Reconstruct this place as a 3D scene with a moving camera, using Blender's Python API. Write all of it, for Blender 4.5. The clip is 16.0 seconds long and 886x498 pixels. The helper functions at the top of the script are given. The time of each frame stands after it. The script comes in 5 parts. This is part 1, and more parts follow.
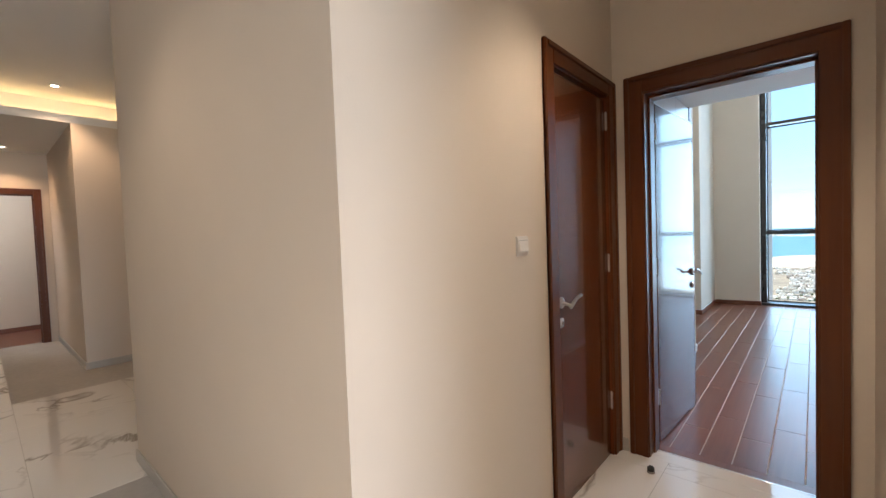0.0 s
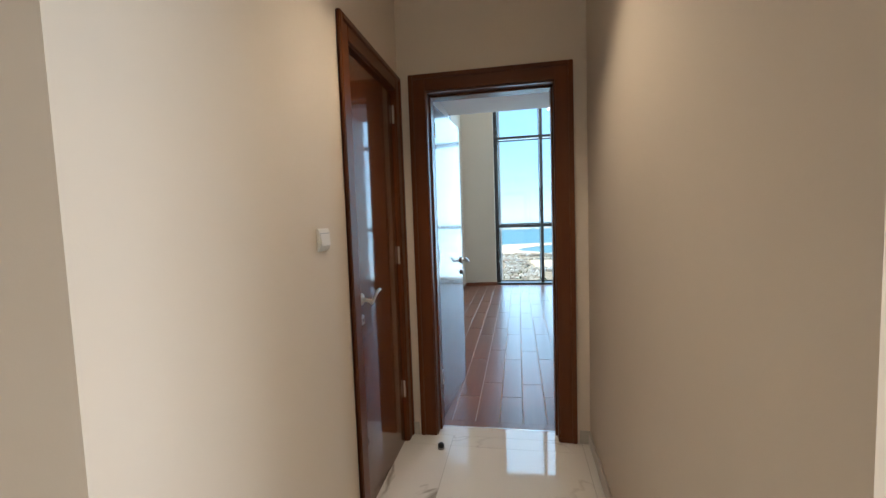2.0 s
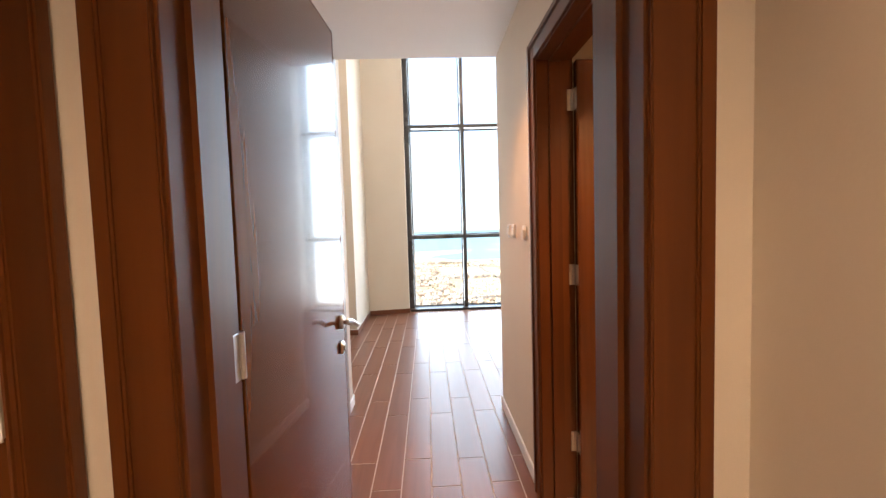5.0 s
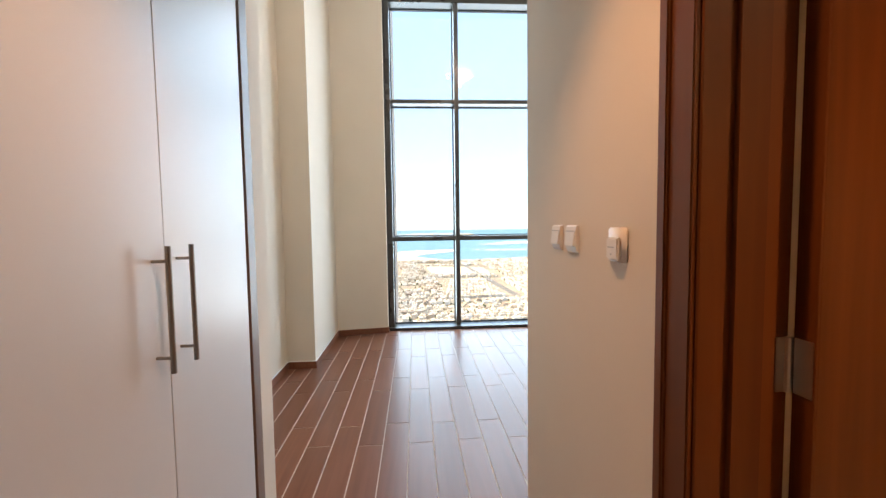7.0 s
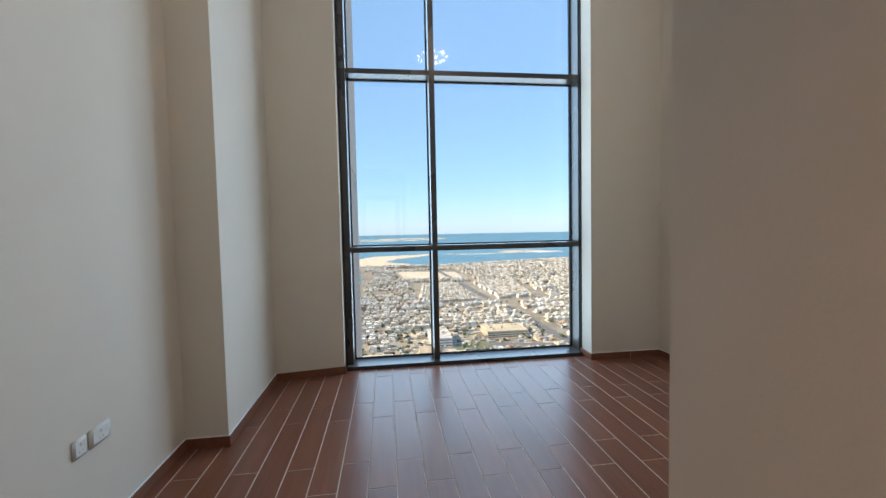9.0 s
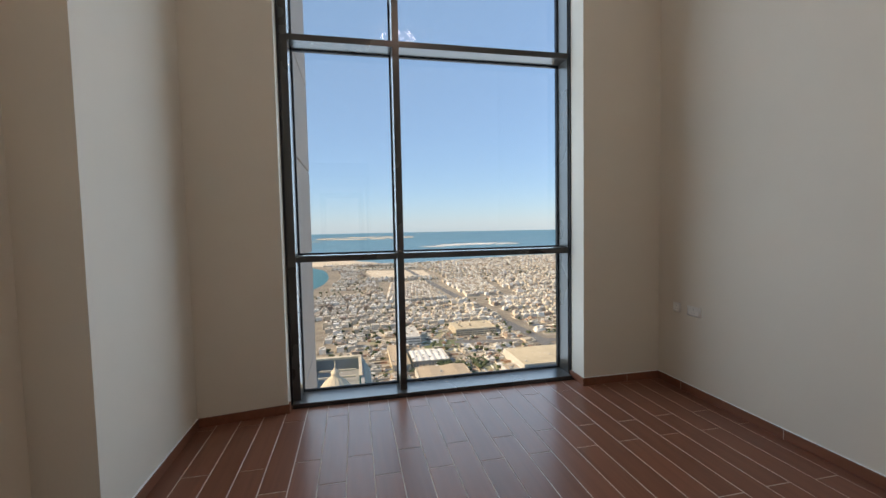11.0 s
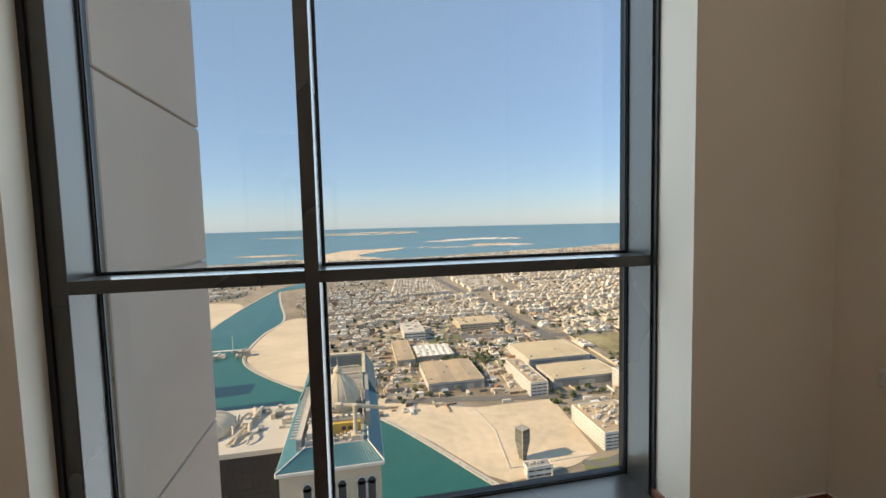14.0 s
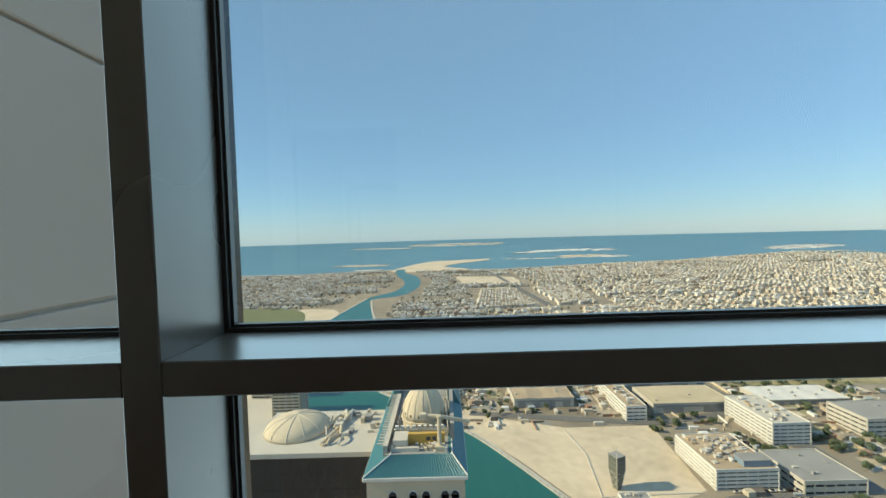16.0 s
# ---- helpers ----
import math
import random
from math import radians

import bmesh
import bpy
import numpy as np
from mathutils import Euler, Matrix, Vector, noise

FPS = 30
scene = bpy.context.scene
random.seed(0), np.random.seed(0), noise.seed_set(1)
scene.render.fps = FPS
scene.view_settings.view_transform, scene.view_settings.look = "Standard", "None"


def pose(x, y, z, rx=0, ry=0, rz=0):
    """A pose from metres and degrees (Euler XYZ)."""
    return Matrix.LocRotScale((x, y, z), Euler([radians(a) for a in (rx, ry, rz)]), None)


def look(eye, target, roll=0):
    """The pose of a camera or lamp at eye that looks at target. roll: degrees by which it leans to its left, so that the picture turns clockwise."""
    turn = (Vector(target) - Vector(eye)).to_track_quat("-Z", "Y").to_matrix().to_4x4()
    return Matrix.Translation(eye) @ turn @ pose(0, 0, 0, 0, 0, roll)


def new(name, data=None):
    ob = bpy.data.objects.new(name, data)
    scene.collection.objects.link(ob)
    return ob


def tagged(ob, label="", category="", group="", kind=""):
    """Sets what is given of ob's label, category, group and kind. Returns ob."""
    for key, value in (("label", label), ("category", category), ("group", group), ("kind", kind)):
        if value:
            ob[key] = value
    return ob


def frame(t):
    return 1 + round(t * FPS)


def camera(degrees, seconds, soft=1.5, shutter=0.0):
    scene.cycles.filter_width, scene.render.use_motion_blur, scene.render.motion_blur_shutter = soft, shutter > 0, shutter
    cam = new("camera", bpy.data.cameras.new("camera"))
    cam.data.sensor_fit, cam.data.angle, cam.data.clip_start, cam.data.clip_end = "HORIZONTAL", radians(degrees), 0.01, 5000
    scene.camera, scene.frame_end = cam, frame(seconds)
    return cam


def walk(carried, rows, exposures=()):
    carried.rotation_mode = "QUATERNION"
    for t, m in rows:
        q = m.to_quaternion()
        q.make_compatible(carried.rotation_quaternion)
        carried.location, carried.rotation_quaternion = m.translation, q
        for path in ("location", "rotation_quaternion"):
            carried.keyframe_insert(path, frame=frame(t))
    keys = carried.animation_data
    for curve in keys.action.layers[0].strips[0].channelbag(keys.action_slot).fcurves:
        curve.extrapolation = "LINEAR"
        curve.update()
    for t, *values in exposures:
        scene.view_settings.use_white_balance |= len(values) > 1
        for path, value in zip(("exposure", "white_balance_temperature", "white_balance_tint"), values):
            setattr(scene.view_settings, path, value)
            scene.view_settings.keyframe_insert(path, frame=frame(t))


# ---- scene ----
cam = camera(93.6, 16.0)
PATH = [
    (0, (0.363, -2.667, 1.411), (-0.967, -1.175, 1.336), -2.1),
    (0.5, (0.238, -2.654, 1.425), (-0.737, -0.91, 1.337), -2.4),
    (1, (0.202, -2.658, 1.417), (-0.479, -0.781, 1.307), -2.5),
    (1.5, (0.196, -2.66, 1.417), (-0.295, -0.726, 1.288), -2.3),
    (2, (0.161, -2.584, 1.405), (-0.197, -0.621, 1.264), -2.0),
    (2.5, (0.137, -2.309, 1.399), (-0.116, -0.33, 1.263), -1.6),
    (3, (0.094, -1.996, 1.402), (-0.068, -0.006, 1.276), -1.5),
    (3.5, (0.03, -1.671, 1.415), (-0.053, 0.324, 1.297), -1.5),
    (4, (0.037, -1.349, 1.432), (0.018, 0.647, 1.306), -1.0),
    (4.2, (0.035, -1.201, 1.418), (0.037, 0.795, 1.304), -1.2),
    (6.3, (0.01, 0.155, 1.419), (0.154, 2.146, 1.298), -1.1),
    (6.5, (0.039, 0.311, 1.408), (0.167, 2.303, 1.282), -0.4),
    (7, (0.07, 0.638, 1.417), (0.202, 2.63, 1.297), -0.8),
    (7.5, (0.088, 0.963, 1.416), (0.231, 2.954, 1.292), -0.9),
    (8, (0.095, 1.293, 1.426), (0.26, 3.283, 1.311), -0.2),
    (8.5, (0.138, 1.605, 1.428), (0.345, 3.592, 1.319), -1.1),
    (9, (0.146, 1.889, 1.431), (0.412, 3.869, 1.331), -1.2),
    (9.2, (0.163, 1.989, 1.44), (0.445, 3.967, 1.344), -1.5),
    (11.3, (0.273, 2.765, 1.483), (0.703, 4.714, 1.371), -1.1),
    (11.5, (0.293, 2.886, 1.47), (0.73, 4.835, 1.365), -1.2),
    (12, (0.383, 3.19, 1.451), (0.834, 5.135, 1.344), -1.6),
    (12.5, (0.477, 3.492, 1.449), (0.942, 5.434, 1.337), -1.6),
    (13, (0.572, 3.875, 1.459), (1.058, 5.811, 1.338), -1.5),
    (13.5, (0.73, 4.189, 1.482), (1.183, 6.131, 1.327), -1.2),
    (14, (0.841, 4.447, 1.446), (1.237, 6.402, 1.311), -1.4),
    (14.5, (0.904, 4.737, 1.462), (1.229, 6.706, 1.331), -1.3),
    (15, (1.005, 5.007, 1.462), (1.243, 6.988, 1.335), -1.4),
    (15.5, (1.118, 5.256, 1.46), (1.248, 7.249, 1.351), -1.5),
    (16, (1.087, 5.648, 1.424), (1.077, 7.646, 1.353), -1.7),
]
EXPOSURES = [(0, 1.74, 6250, 14), (1.5, 1.5, 6200, 10), (2.5, 1.66, 6050, 8), (3.0, 2.0, 6050, 9), (3.5, 2.25, 6150, 13), (4.2, 2.42, 7150, 21), (6.3, 2.22, 8700, 29), (7.0, 1.94, 7800, 22),
             (7.6, 1.54, 7350, 20), (8.3, 1.22, 6850, 18), (9.0, 0.95, 6750, 18), (11.3, 0.52, 7550, 25), (12.5, 0.48, 7900, 30), (13.5, 0.45, 8100, 28), (14.2, 0.45, 7900, 19), (15.0, 0.32, 7650, 9), (16, 0.30, 7150, 6)]
walk(cam, [(t, look(eye, target, roll)) for t, eye, target, roll in PATH], EXPOSURES)

# ---------------------------------------------------------------- light
SKY_ELEV, SKY_TURN = 33.0, 90.0
world = bpy.data.worlds.new("world")
scene.world = world
world.use_nodes = True
wn = world.node_tree
sky = wn.nodes.new("ShaderNodeTexSky")
sky.sky_type = "NISHITA"
sky.sun_disc = False
sky.sun_elevation, sky.sun_rotation = radians(SKY_ELEV), radians(SKY_TURN)
sky.altitude, sky.air_density, sky.dust_density, sky.ozone_density = 0, 1.0, 0.12, 7.0
haze = wn.nodes.new("ShaderNodeMix")
haze.data_type = "RGBA"
haze.inputs["Factor"].default_value = 0.52
haze.inputs["B"].default_value = (1.95, 3.45, 5.1, 1)
wn.links.new(sky.outputs[0], haze.inputs["A"])
wn.links.new(haze.outputs["Result"], wn.nodes["Background"].inputs[0])
wn.nodes["Background"].inputs[1].default_value = 0.13

sun = new("sun", bpy.data.lights.new("sun", "SUN"))
sun.data.energy, sun.data.angle, sun.data.color = 5.0, radians(0.5), (1.0, 0.85, 0.63)
e = radians(SKY_ELEV)
sun.matrix_world = look((0, 0, 0), (math.cos(e), 0.03, -math.sin(e)))


def area_lamp(name, at, target, sx, sy, watts, color):
    ob = new(name, bpy.data.lights.new(name, "AREA"))
    ob.data.shape, ob.data.size, ob.data.size_y = "RECTANGLE", sx, sy
    ob.data.energy, ob.data.color = watts, color
    ob.matrix_world = look(at, target)
    return ob


def spot_lamp(name, at, watts, color, degrees=110):
    ob = new(name, bpy.data.lights.new(name, "SPOT"))
    ob.data.energy, ob.data.color = watts, color
    ob.data.spot_size, ob.data.spot_blend, ob.data.shadow_soft_size = radians(degrees), 0.7, 0.04
    ob.matrix_world = look(at, (at[0], at[1] + 0.001, 0))
    return ob


WARM = (1.0, 0.80, 0.58)
# lamp added in the bedroom window's opening to strengthen the sky's light
area_lamp("window_daylight", (1.0, 6.46, 2.2), (1.0, 0, 2.2), 2.4, 4.2, 64, (0.52, 0.77, 1.0))
# lamp added for daylight from an unseen, assumed hall window behind the visitor
area_lamp("hall_daylight", (4.3, -3.15, 1.5), (-1, -2.3, 0.7), 1.6, 1.9, 33, (0.90, 0.95, 1.0))

# ---------------------------------------------------------------- materials
def mat(name, color, rough=0.5, metal=0.0, vary=0.06, scale=6.0, bump=0.0, bump_scale=80.0, coat=0.0, spec=0.5):
    """A surface whose colour wanders at two scales, with a fine relief."""
    m = bpy.data.materials.new(name)
    m.use_nodes = True
    t = m.node_tree
    n, l = t.nodes, t.links
    b = n["Principled BSDF"]
    b.inputs["Roughness"].default_value, b.inputs["Metallic"].default_value = rough, metal
    b.inputs["Coat Weight"].default_value, b.inputs["Coat Roughness"].default_value = coat, 0.08
    b.inputs["Specular IOR Level"].default_value = spec
    co = n.new("ShaderNodeTexCoord")
    n1 = n.new("ShaderNodeTexNoise")
    n1.inputs["Scale"].default_value, n1.inputs["Detail"].default_value = scale, 6
    l.new(co.outputs["Object"], n1.inputs["Vector"])
    n2 = n.new("ShaderNodeTexNoise")
    n2.inputs["Scale"].default_value, n2.inputs["Detail"].default_value = scale * 0.12, 3
    l.new(co.outputs["Object"], n2.inputs["Vector"])
    add = n.new("ShaderNodeMath")
    add.operation = "ADD"
    l.new(n1.outputs["Fac"], add.inputs[0])
    l.new(n2.outputs["Fac"], add.inputs[1])
    r = n.new("ShaderNodeMapRange")
    r.inputs["From Min"].default_value, r.inputs["From Max"].default_value = 0.6, 1.4
    r.inputs["To Min"].default_value, r.inputs["To Max"].default_value = 1 - vary, 1 + vary
    l.new(add.outputs[0], r.inputs["Value"])
    mul = n.new("ShaderNodeVectorMath")
    mul.operation = "SCALE"
    mul.inputs[0].default_value = color
    l.new(r.outputs[0], mul.inputs["Scale"])
    l.new(mul.outputs[0], b.inputs["Base Color"])
    rr = n.new("ShaderNodeMapRange")
    rr.inputs["To Min"].default_value, rr.inputs["To Max"].default_value = max(0.02, rough * 0.85), min(1, rough * 1.15)
    l.new(n2.outputs["Fac"], rr.inputs["Value"])
    l.new(rr.outputs[0], b.inputs["Roughness"])
    if bump:
        n3 = n.new("ShaderNodeTexNoise")
        n3.inputs["Scale"].default_value, n3.inputs["Detail"].default_value = bump_scale, 4
        l.new(co.outputs["Object"], n3.inputs["Vector"])
        bp = n.new("ShaderNodeBump")
        bp.inputs["Strength"].default_value, bp.inputs["Distance"].default_value = bump, 0.002
        l.new(n3.outputs["Fac"], bp.inputs["Height"])
        l.new(bp.outputs[0], b.inputs["Normal"])
    return m


def wood(name, dark, light, axis, rough, ring=26.0, random_tone=0.0, coat=0.0, relief=0.02):
    """Straight-grained timber; axis is the way of the grain (0 x, 1 y, 2 z)."""
    m = bpy.data.materials.new(name)
    m.use_nodes = True
    n, l = m.node_tree.nodes, m.node_tree.links
    b = n["Principled BSDF"]
    b.inputs["Coat Weight"].default_value, b.inputs["Coat Roughness"].default_value = coat, 0.05
    b.inputs["Specular IOR Level"].default_value = 0.3
    geo = n.new("ShaderNodeNewGeometry")
    info = n.new("ShaderNodeObjectInfo")
    mp = n.new("ShaderNodeMapping")
    sc = [ring, ring, ring]
    sc[axis] = ring * 0.05
    mp.inputs["Scale"].default_value = sc
    l.new(geo.outputs["Position"], mp.inputs["Vector"])
    off = n.new("ShaderNodeVectorMath")
    off.operation = "MULTIPLY_ADD"
    off.inputs[1].default_value = (37, 53, 71)
    cmb = n.new("ShaderNodeCombineXYZ")
    for i in range(3):
        l.new(info.outputs["Random"], cmb.inputs[i])
    l.new(cmb.outputs[0], off.inputs[0])
    l.new(mp.outputs[0], off.inputs[2])
    n1 = n.new("ShaderNodeTexNoise")
    n1.inputs["Scale"].default_value, n1.inputs["Detail"].default_value = 1.0, 8
    n1.inputs["Distortion"].default_value = 0.6
    l.new(off.outputs[0], n1.inputs["Vector"])
    ramp = n.new("ShaderNodeValToRGB")
    ramp.color_ramp.elements[0].position, ramp.color_ramp.elements[1].position = 0.25, 0.75
    ramp.color_ramp.elements[0].color, ramp.color_ramp.elements[1].color = (*dark, 1), (*light, 1)
    l.new(n1.outputs["Fac"], ramp.inputs[0])
    tone = n.new("ShaderNodeMapRange")
    tone.inputs["To Min"].default_value, tone.inputs["To Max"].default_value = 1 - random_tone, 1 + random_tone
    l.new(info.outputs["Random"], tone.inputs["Value"])
    mul = n.new("ShaderNodeVectorMath")
    mul.operation = "SCALE"
    l.new(ramp.outputs[0], mul.inputs[0])
    l.new(tone.outputs[0], mul.inputs["Scale"])
    l.new(mul.outputs[0], b.inputs["Base Color"])
    rr = n.new("ShaderNodeMapRange")
    rr.inputs["To Min"].default_value, rr.inputs["To Max"].default_value = rough * 0.9, rough * 1.1
    l.new(n1.outputs["Fac"], rr.inputs["Value"])
    l.new(rr.outputs[0], b.inputs["Roughness"])
    bp = n.new("ShaderNodeBump")
    bp.inputs["Strength"].default_value, bp.inputs["Distance"].default_value = relief, 0.0005
    l.new(n1.outputs["Fac"], bp.inputs["Height"])
    l.new(bp.outputs[0], b.inputs["Normal"])
    return m


def marble(name):
    m = bpy.data.materials.new(name)
    m.use_nodes = True
    n, l = m.node_tree.nodes, m.node_tree.links
    b = n["Principled BSDF"]
    b.inputs["Roughness"].default_value = 0.035
    geo = n.new("ShaderNodeNewGeometry")
    info = n.new("ShaderNodeObjectInfo")
    off = n.new("ShaderNodeVectorMath")
    off.operation = "MULTIPLY_ADD"
    off.inputs[1].default_value = (19, 23, 29)
    cmb = n.new("ShaderNodeCombineXYZ")
    for i in range(3):
        l.new(info.outputs["Random"], cmb.inputs[i])
    l.new(cmb.outputs[0], off.inputs[0])
    l.new(geo.outputs["Position"], off.inputs[2])
    warp = n.new("ShaderNodeTexNoise")
    warp.inputs["Scale"].default_value, warp.inputs["Detail"].default_value = 1.6, 7
    warp.inputs["Distortion"].default_value = 1.4
    l.new(off.outputs[0], warp.inputs["Vector"])
    ramp = n.new("ShaderNodeValToRGB")
    cr = ramp.color_ramp
    cr.elements[0].position, cr.elements[0].color = 0.47, (0.80, 0.78, 0.73, 1)
    cr.elements[1].position, cr.elements[1].color = 0.53, (0.80, 0.78, 0.74, 1)
    mid = cr.elements.new(0.50)
    mid.color = (0.36, 0.33, 0.29, 1)
    l.new(warp.outputs["Fac"], ramp.inputs[0])
    mask = n.new("ShaderNodeTexNoise")
    mask.inputs["Scale"].default_value = 1.1
    l.new(off.outputs[0], mask.inputs["Vector"])
    mr = n.new("ShaderNodeMapRange")
    mr.inputs["From Min"].default_value, mr.inputs["From Max"].default_value = 0.45, 0.62
    l.new(mask.outputs["Fac"], mr.inputs["Value"])
    mix = n.new("ShaderNodeMix")
    mix.data_type = "RGBA"
    mix.inputs["A"].default_value = (0.80, 0.785, 0.74, 1)
    l.new(mr.outputs[0], mix.inputs["Factor"])
    l.new(ramp.outputs[0], mix.inputs["B"])
    l.new(mix.outputs["Result"], b.inputs["Base Color"])
    return m


def glass(name, tint=(0.93, 0.97, 0.97)):
    m = bpy.data.materials.new(name)
    m.use_nodes = True
    n, l = m.node_tree.nodes, m.node_tree.links
    n.remove(n["Principled BSDF"])
    tr = n.new("ShaderNodeBsdfTransparent")
    tr.inputs[0].default_value = (*tint, 1)
    gl = n.new("ShaderNodeBsdfGlossy")
    gl.inputs["Roughness"].default_value = 0.01
    lw = n.new("ShaderNodeLayerWeight")
    lw.inputs["Blend"].default_value = 0.5
    pw = n.new("ShaderNodeMath")
    pw.operation = "POWER"
    pw.inputs[1].default_value = 5.0
    l.new(lw.outputs["Facing"], pw.inputs[0])
    fr = n.new("ShaderNodeMapRange")
    fr.inputs["To Min"].default_value, fr.inputs["To Max"].default_value = 0.035, 0.9
    l.new(pw.outputs[0], fr.inputs["Value"])
    mix = n.new("ShaderNodeMixShader")
    l.new(fr.outputs[0], mix.inputs[0])
    l.new(tr.outputs[0], mix.inputs[1])
    l.new(gl.outputs[0], mix.inputs[2])
    l.new(mix.outputs[0], n["Material Output"].inputs["Surface"])
    return m


def glow(name, color, strength):
    m = bpy.data.materials.new(name)
    m.use_nodes = True
    b = m.node_tree.nodes["Principled BSDF"]
    b.inputs["Base Color"].default_value = (0.9, 0.9, 0.9, 1)
    b.inputs["Emission Color"].default_value = (*color, 1)
    b.inputs["Emission Strength"].default_value = strength
    return m


def island_mat(name, colors, rough=0.85):
    """Loose pieces, each with a tone of its own out of a few."""
    m = bpy.data.materials.new(name)
    m.use_nodes = True
    n, l = m.node_tree.nodes, m.node_tree.links
    b = n["Principled BSDF"]
    b.inputs["Roughness"].default_value = rough
    geo = n.new("ShaderNodeNewGeometry")
    ramp = n.new("ShaderNodeValToRGB")
    ramp.color_ramp.interpolation = "CONSTANT"
    el = ramp.color_ramp.elements
    while len(el) < len(colors):
        el.new(0.5)
    for i, c in enumerate(colors):
        el[i].position, el[i].color = i / len(colors), (*c, 1)
    l.new(geo.outputs["Random Per Island"], ramp.inputs[0])
    no = n.new("ShaderNodeTexNoise")
    no.inputs["Scale"].default_value = 0.25
    l.new(geo.outputs["Position"], no.inputs["Vector"])
    mr = n.new("ShaderNodeMapRange")
    mr.inputs["To Min"].default_value, mr.inputs["To Max"].default_value = 0.75, 1.25
    l.new(no.outputs["Fac"], mr.inputs["Value"])
    mul = n.new("ShaderNodeVectorMath")
    mul.operation = "SCALE"
    l.new(ramp.outputs[0], mul.inputs[0])
    l.new(mr.outputs[0], mul.inputs["Scale"])
    l.new(mul.outputs[0], b.inputs["Base Color"])
    return m


PAINT = mat("wall_paint", (0.685, 0.598, 0.495), 0.75, vary=0.025, scale=3, bump=0.12, bump_scale=140)
CEIL = mat("ceiling_paint", (0.82, 0.81, 0.78), 0.8, vary=0.02, scale=3, bump=0.1, bump_scale=120)
WOODV = wood("dark_mahogany", (0.098, 0.0245, 0.0048), (0.140, 0.0370, 0.0076), 2, 0.26, 24, 0.06, coat=0.60, relief=0.003)
WOODH = wood("dark_mahogany_across", (0.080, 0.0215, 0.0046), (0.120, 0.0335, 0.0072), 0, 0.36, 24, 0.06, coat=0.06)
WOODY = wood("dark_mahogany_along", (0.080, 0.0215, 0.0046), (0.120, 0.0335, 0.0072), 1, 0.36, 24, 0.06, coat=0.06)
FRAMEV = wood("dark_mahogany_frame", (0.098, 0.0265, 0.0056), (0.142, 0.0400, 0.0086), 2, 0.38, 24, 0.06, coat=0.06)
PLANK = wood("wood_effect_plank", (0.168, 0.060, 0.033), (0.222, 0.084, 0.048), 1, 0.30, 30, 0.10, coat=0.0, relief=0.012)
SKIRT = wood("wood_effect_skirting", (0.17, 0.060, 0.032), (0.23, 0.086, 0.048), 1, 0.35, 30, 0.05)
GROUT = mat("pale_grout", (0.56, 0.45, 0.38), 0.9, vary=0.1, scale=20)
TGROUT = mat("tile_grout", (0.42, 0.40, 0.37), 0.9, vary=0.1, scale=20)
MARBLE = marble("white_marble_tile")
STONE = mat("stone_skirting", (0.50, 0.47, 0.42), 0.3, vary=0.1, scale=9)
LAMI = mat("white_laminate", (0.58, 0.575, 0.57), 0.30, vary=0.015, scale=2)
EDGE = mat("brown_edge_trim", (0.17, 0.095, 0.055), 0.4, vary=0.12, scale=12)
STEEL = mat("brushed_steel", (0.60, 0.58, 0.55), 0.30, 1.0, vary=0.05, scale=40)
DSTEEL = mat("dark_brushed_steel", (0.30, 0.27, 0.24), 0.38, 1.0, vary=0.06, scale=40)
ALU = mat("grey_aluminium", (0.064, 0.058, 0.052), 0.28, 0.28, vary=0.05, scale=10, spec=0.6)
BLACK = mat("black_rubber_gasket", (0.012, 0.012, 0.013), 0.55, vary=0.1, scale=20)
GLASS = glass("clear_glass")
PLASTIC = mat("white_switch_plastic", (0.72, 0.68, 0.62), 0.5, vary=0.015, scale=10)
GREYP = mat("grey_mark", (0.40, 0.39, 0.37), 0.5, vary=0.05)
WHITEP = mat("white_enamel", (0.85, 0.84, 0.82), 0.35, vary=0.02)
BULB = glow("warm_bulb", (1.0, 0.80, 0.52), 14)
COVE = glow("cove_strip", (1.0, 0.64, 0.26), 2.3)
CRYSTAL = glow("lit_crystal", (1.0, 0.84, 0.80), 7)
CHROME = mat("chrome", (0.75, 0.75, 0.76), 0.08, 1.0, vary=0.02)
PRECAST = mat("painted_precast", (0.60, 0.505, 0.43), 0.85, vary=0.05, scale=1.2, bump=0.2, bump_scale=60)



# ---------------------------------------------------------------- builders
def add_box(bm, x0, y0, z0, x1, y1, z1):
    r = bmesh.ops.create_cube(bm, size=1, matrix=Matrix.Translation(((x0 + x1) / 2, (y0 + y1) / 2, (z0 + z1) / 2)) @ Matrix.Diagonal((abs(x1 - x0), abs(y1 - y0), abs(z1 - z0), 1)))
    return r["verts"]


def add_cyl(bm, a, b, r, seg=20, r2=None):
    a, b = Vector(a), Vector(b)
    d = b - a
    m = Matrix.Translation((a + b) / 2) @ d.to_track_quat("Z", "Y").to_matrix().to_4x4()
    bmesh.ops.create_cone(bm, cap_ends=True, segments=seg, radius1=r, radius2=r if r2 is None else r2, depth=d.length, matrix=m)


def boxes(*bs, bevel=0.0, seg=2):
    bm = bmesh.new()
    for b in bs:
        add_box(bm, *b)
    if bevel:
        bmesh.ops.bevel(bm, geom=bm.edges[:], offset=bevel, segments=seg, affect="EDGES", clamp_overlap=True)
    return bm


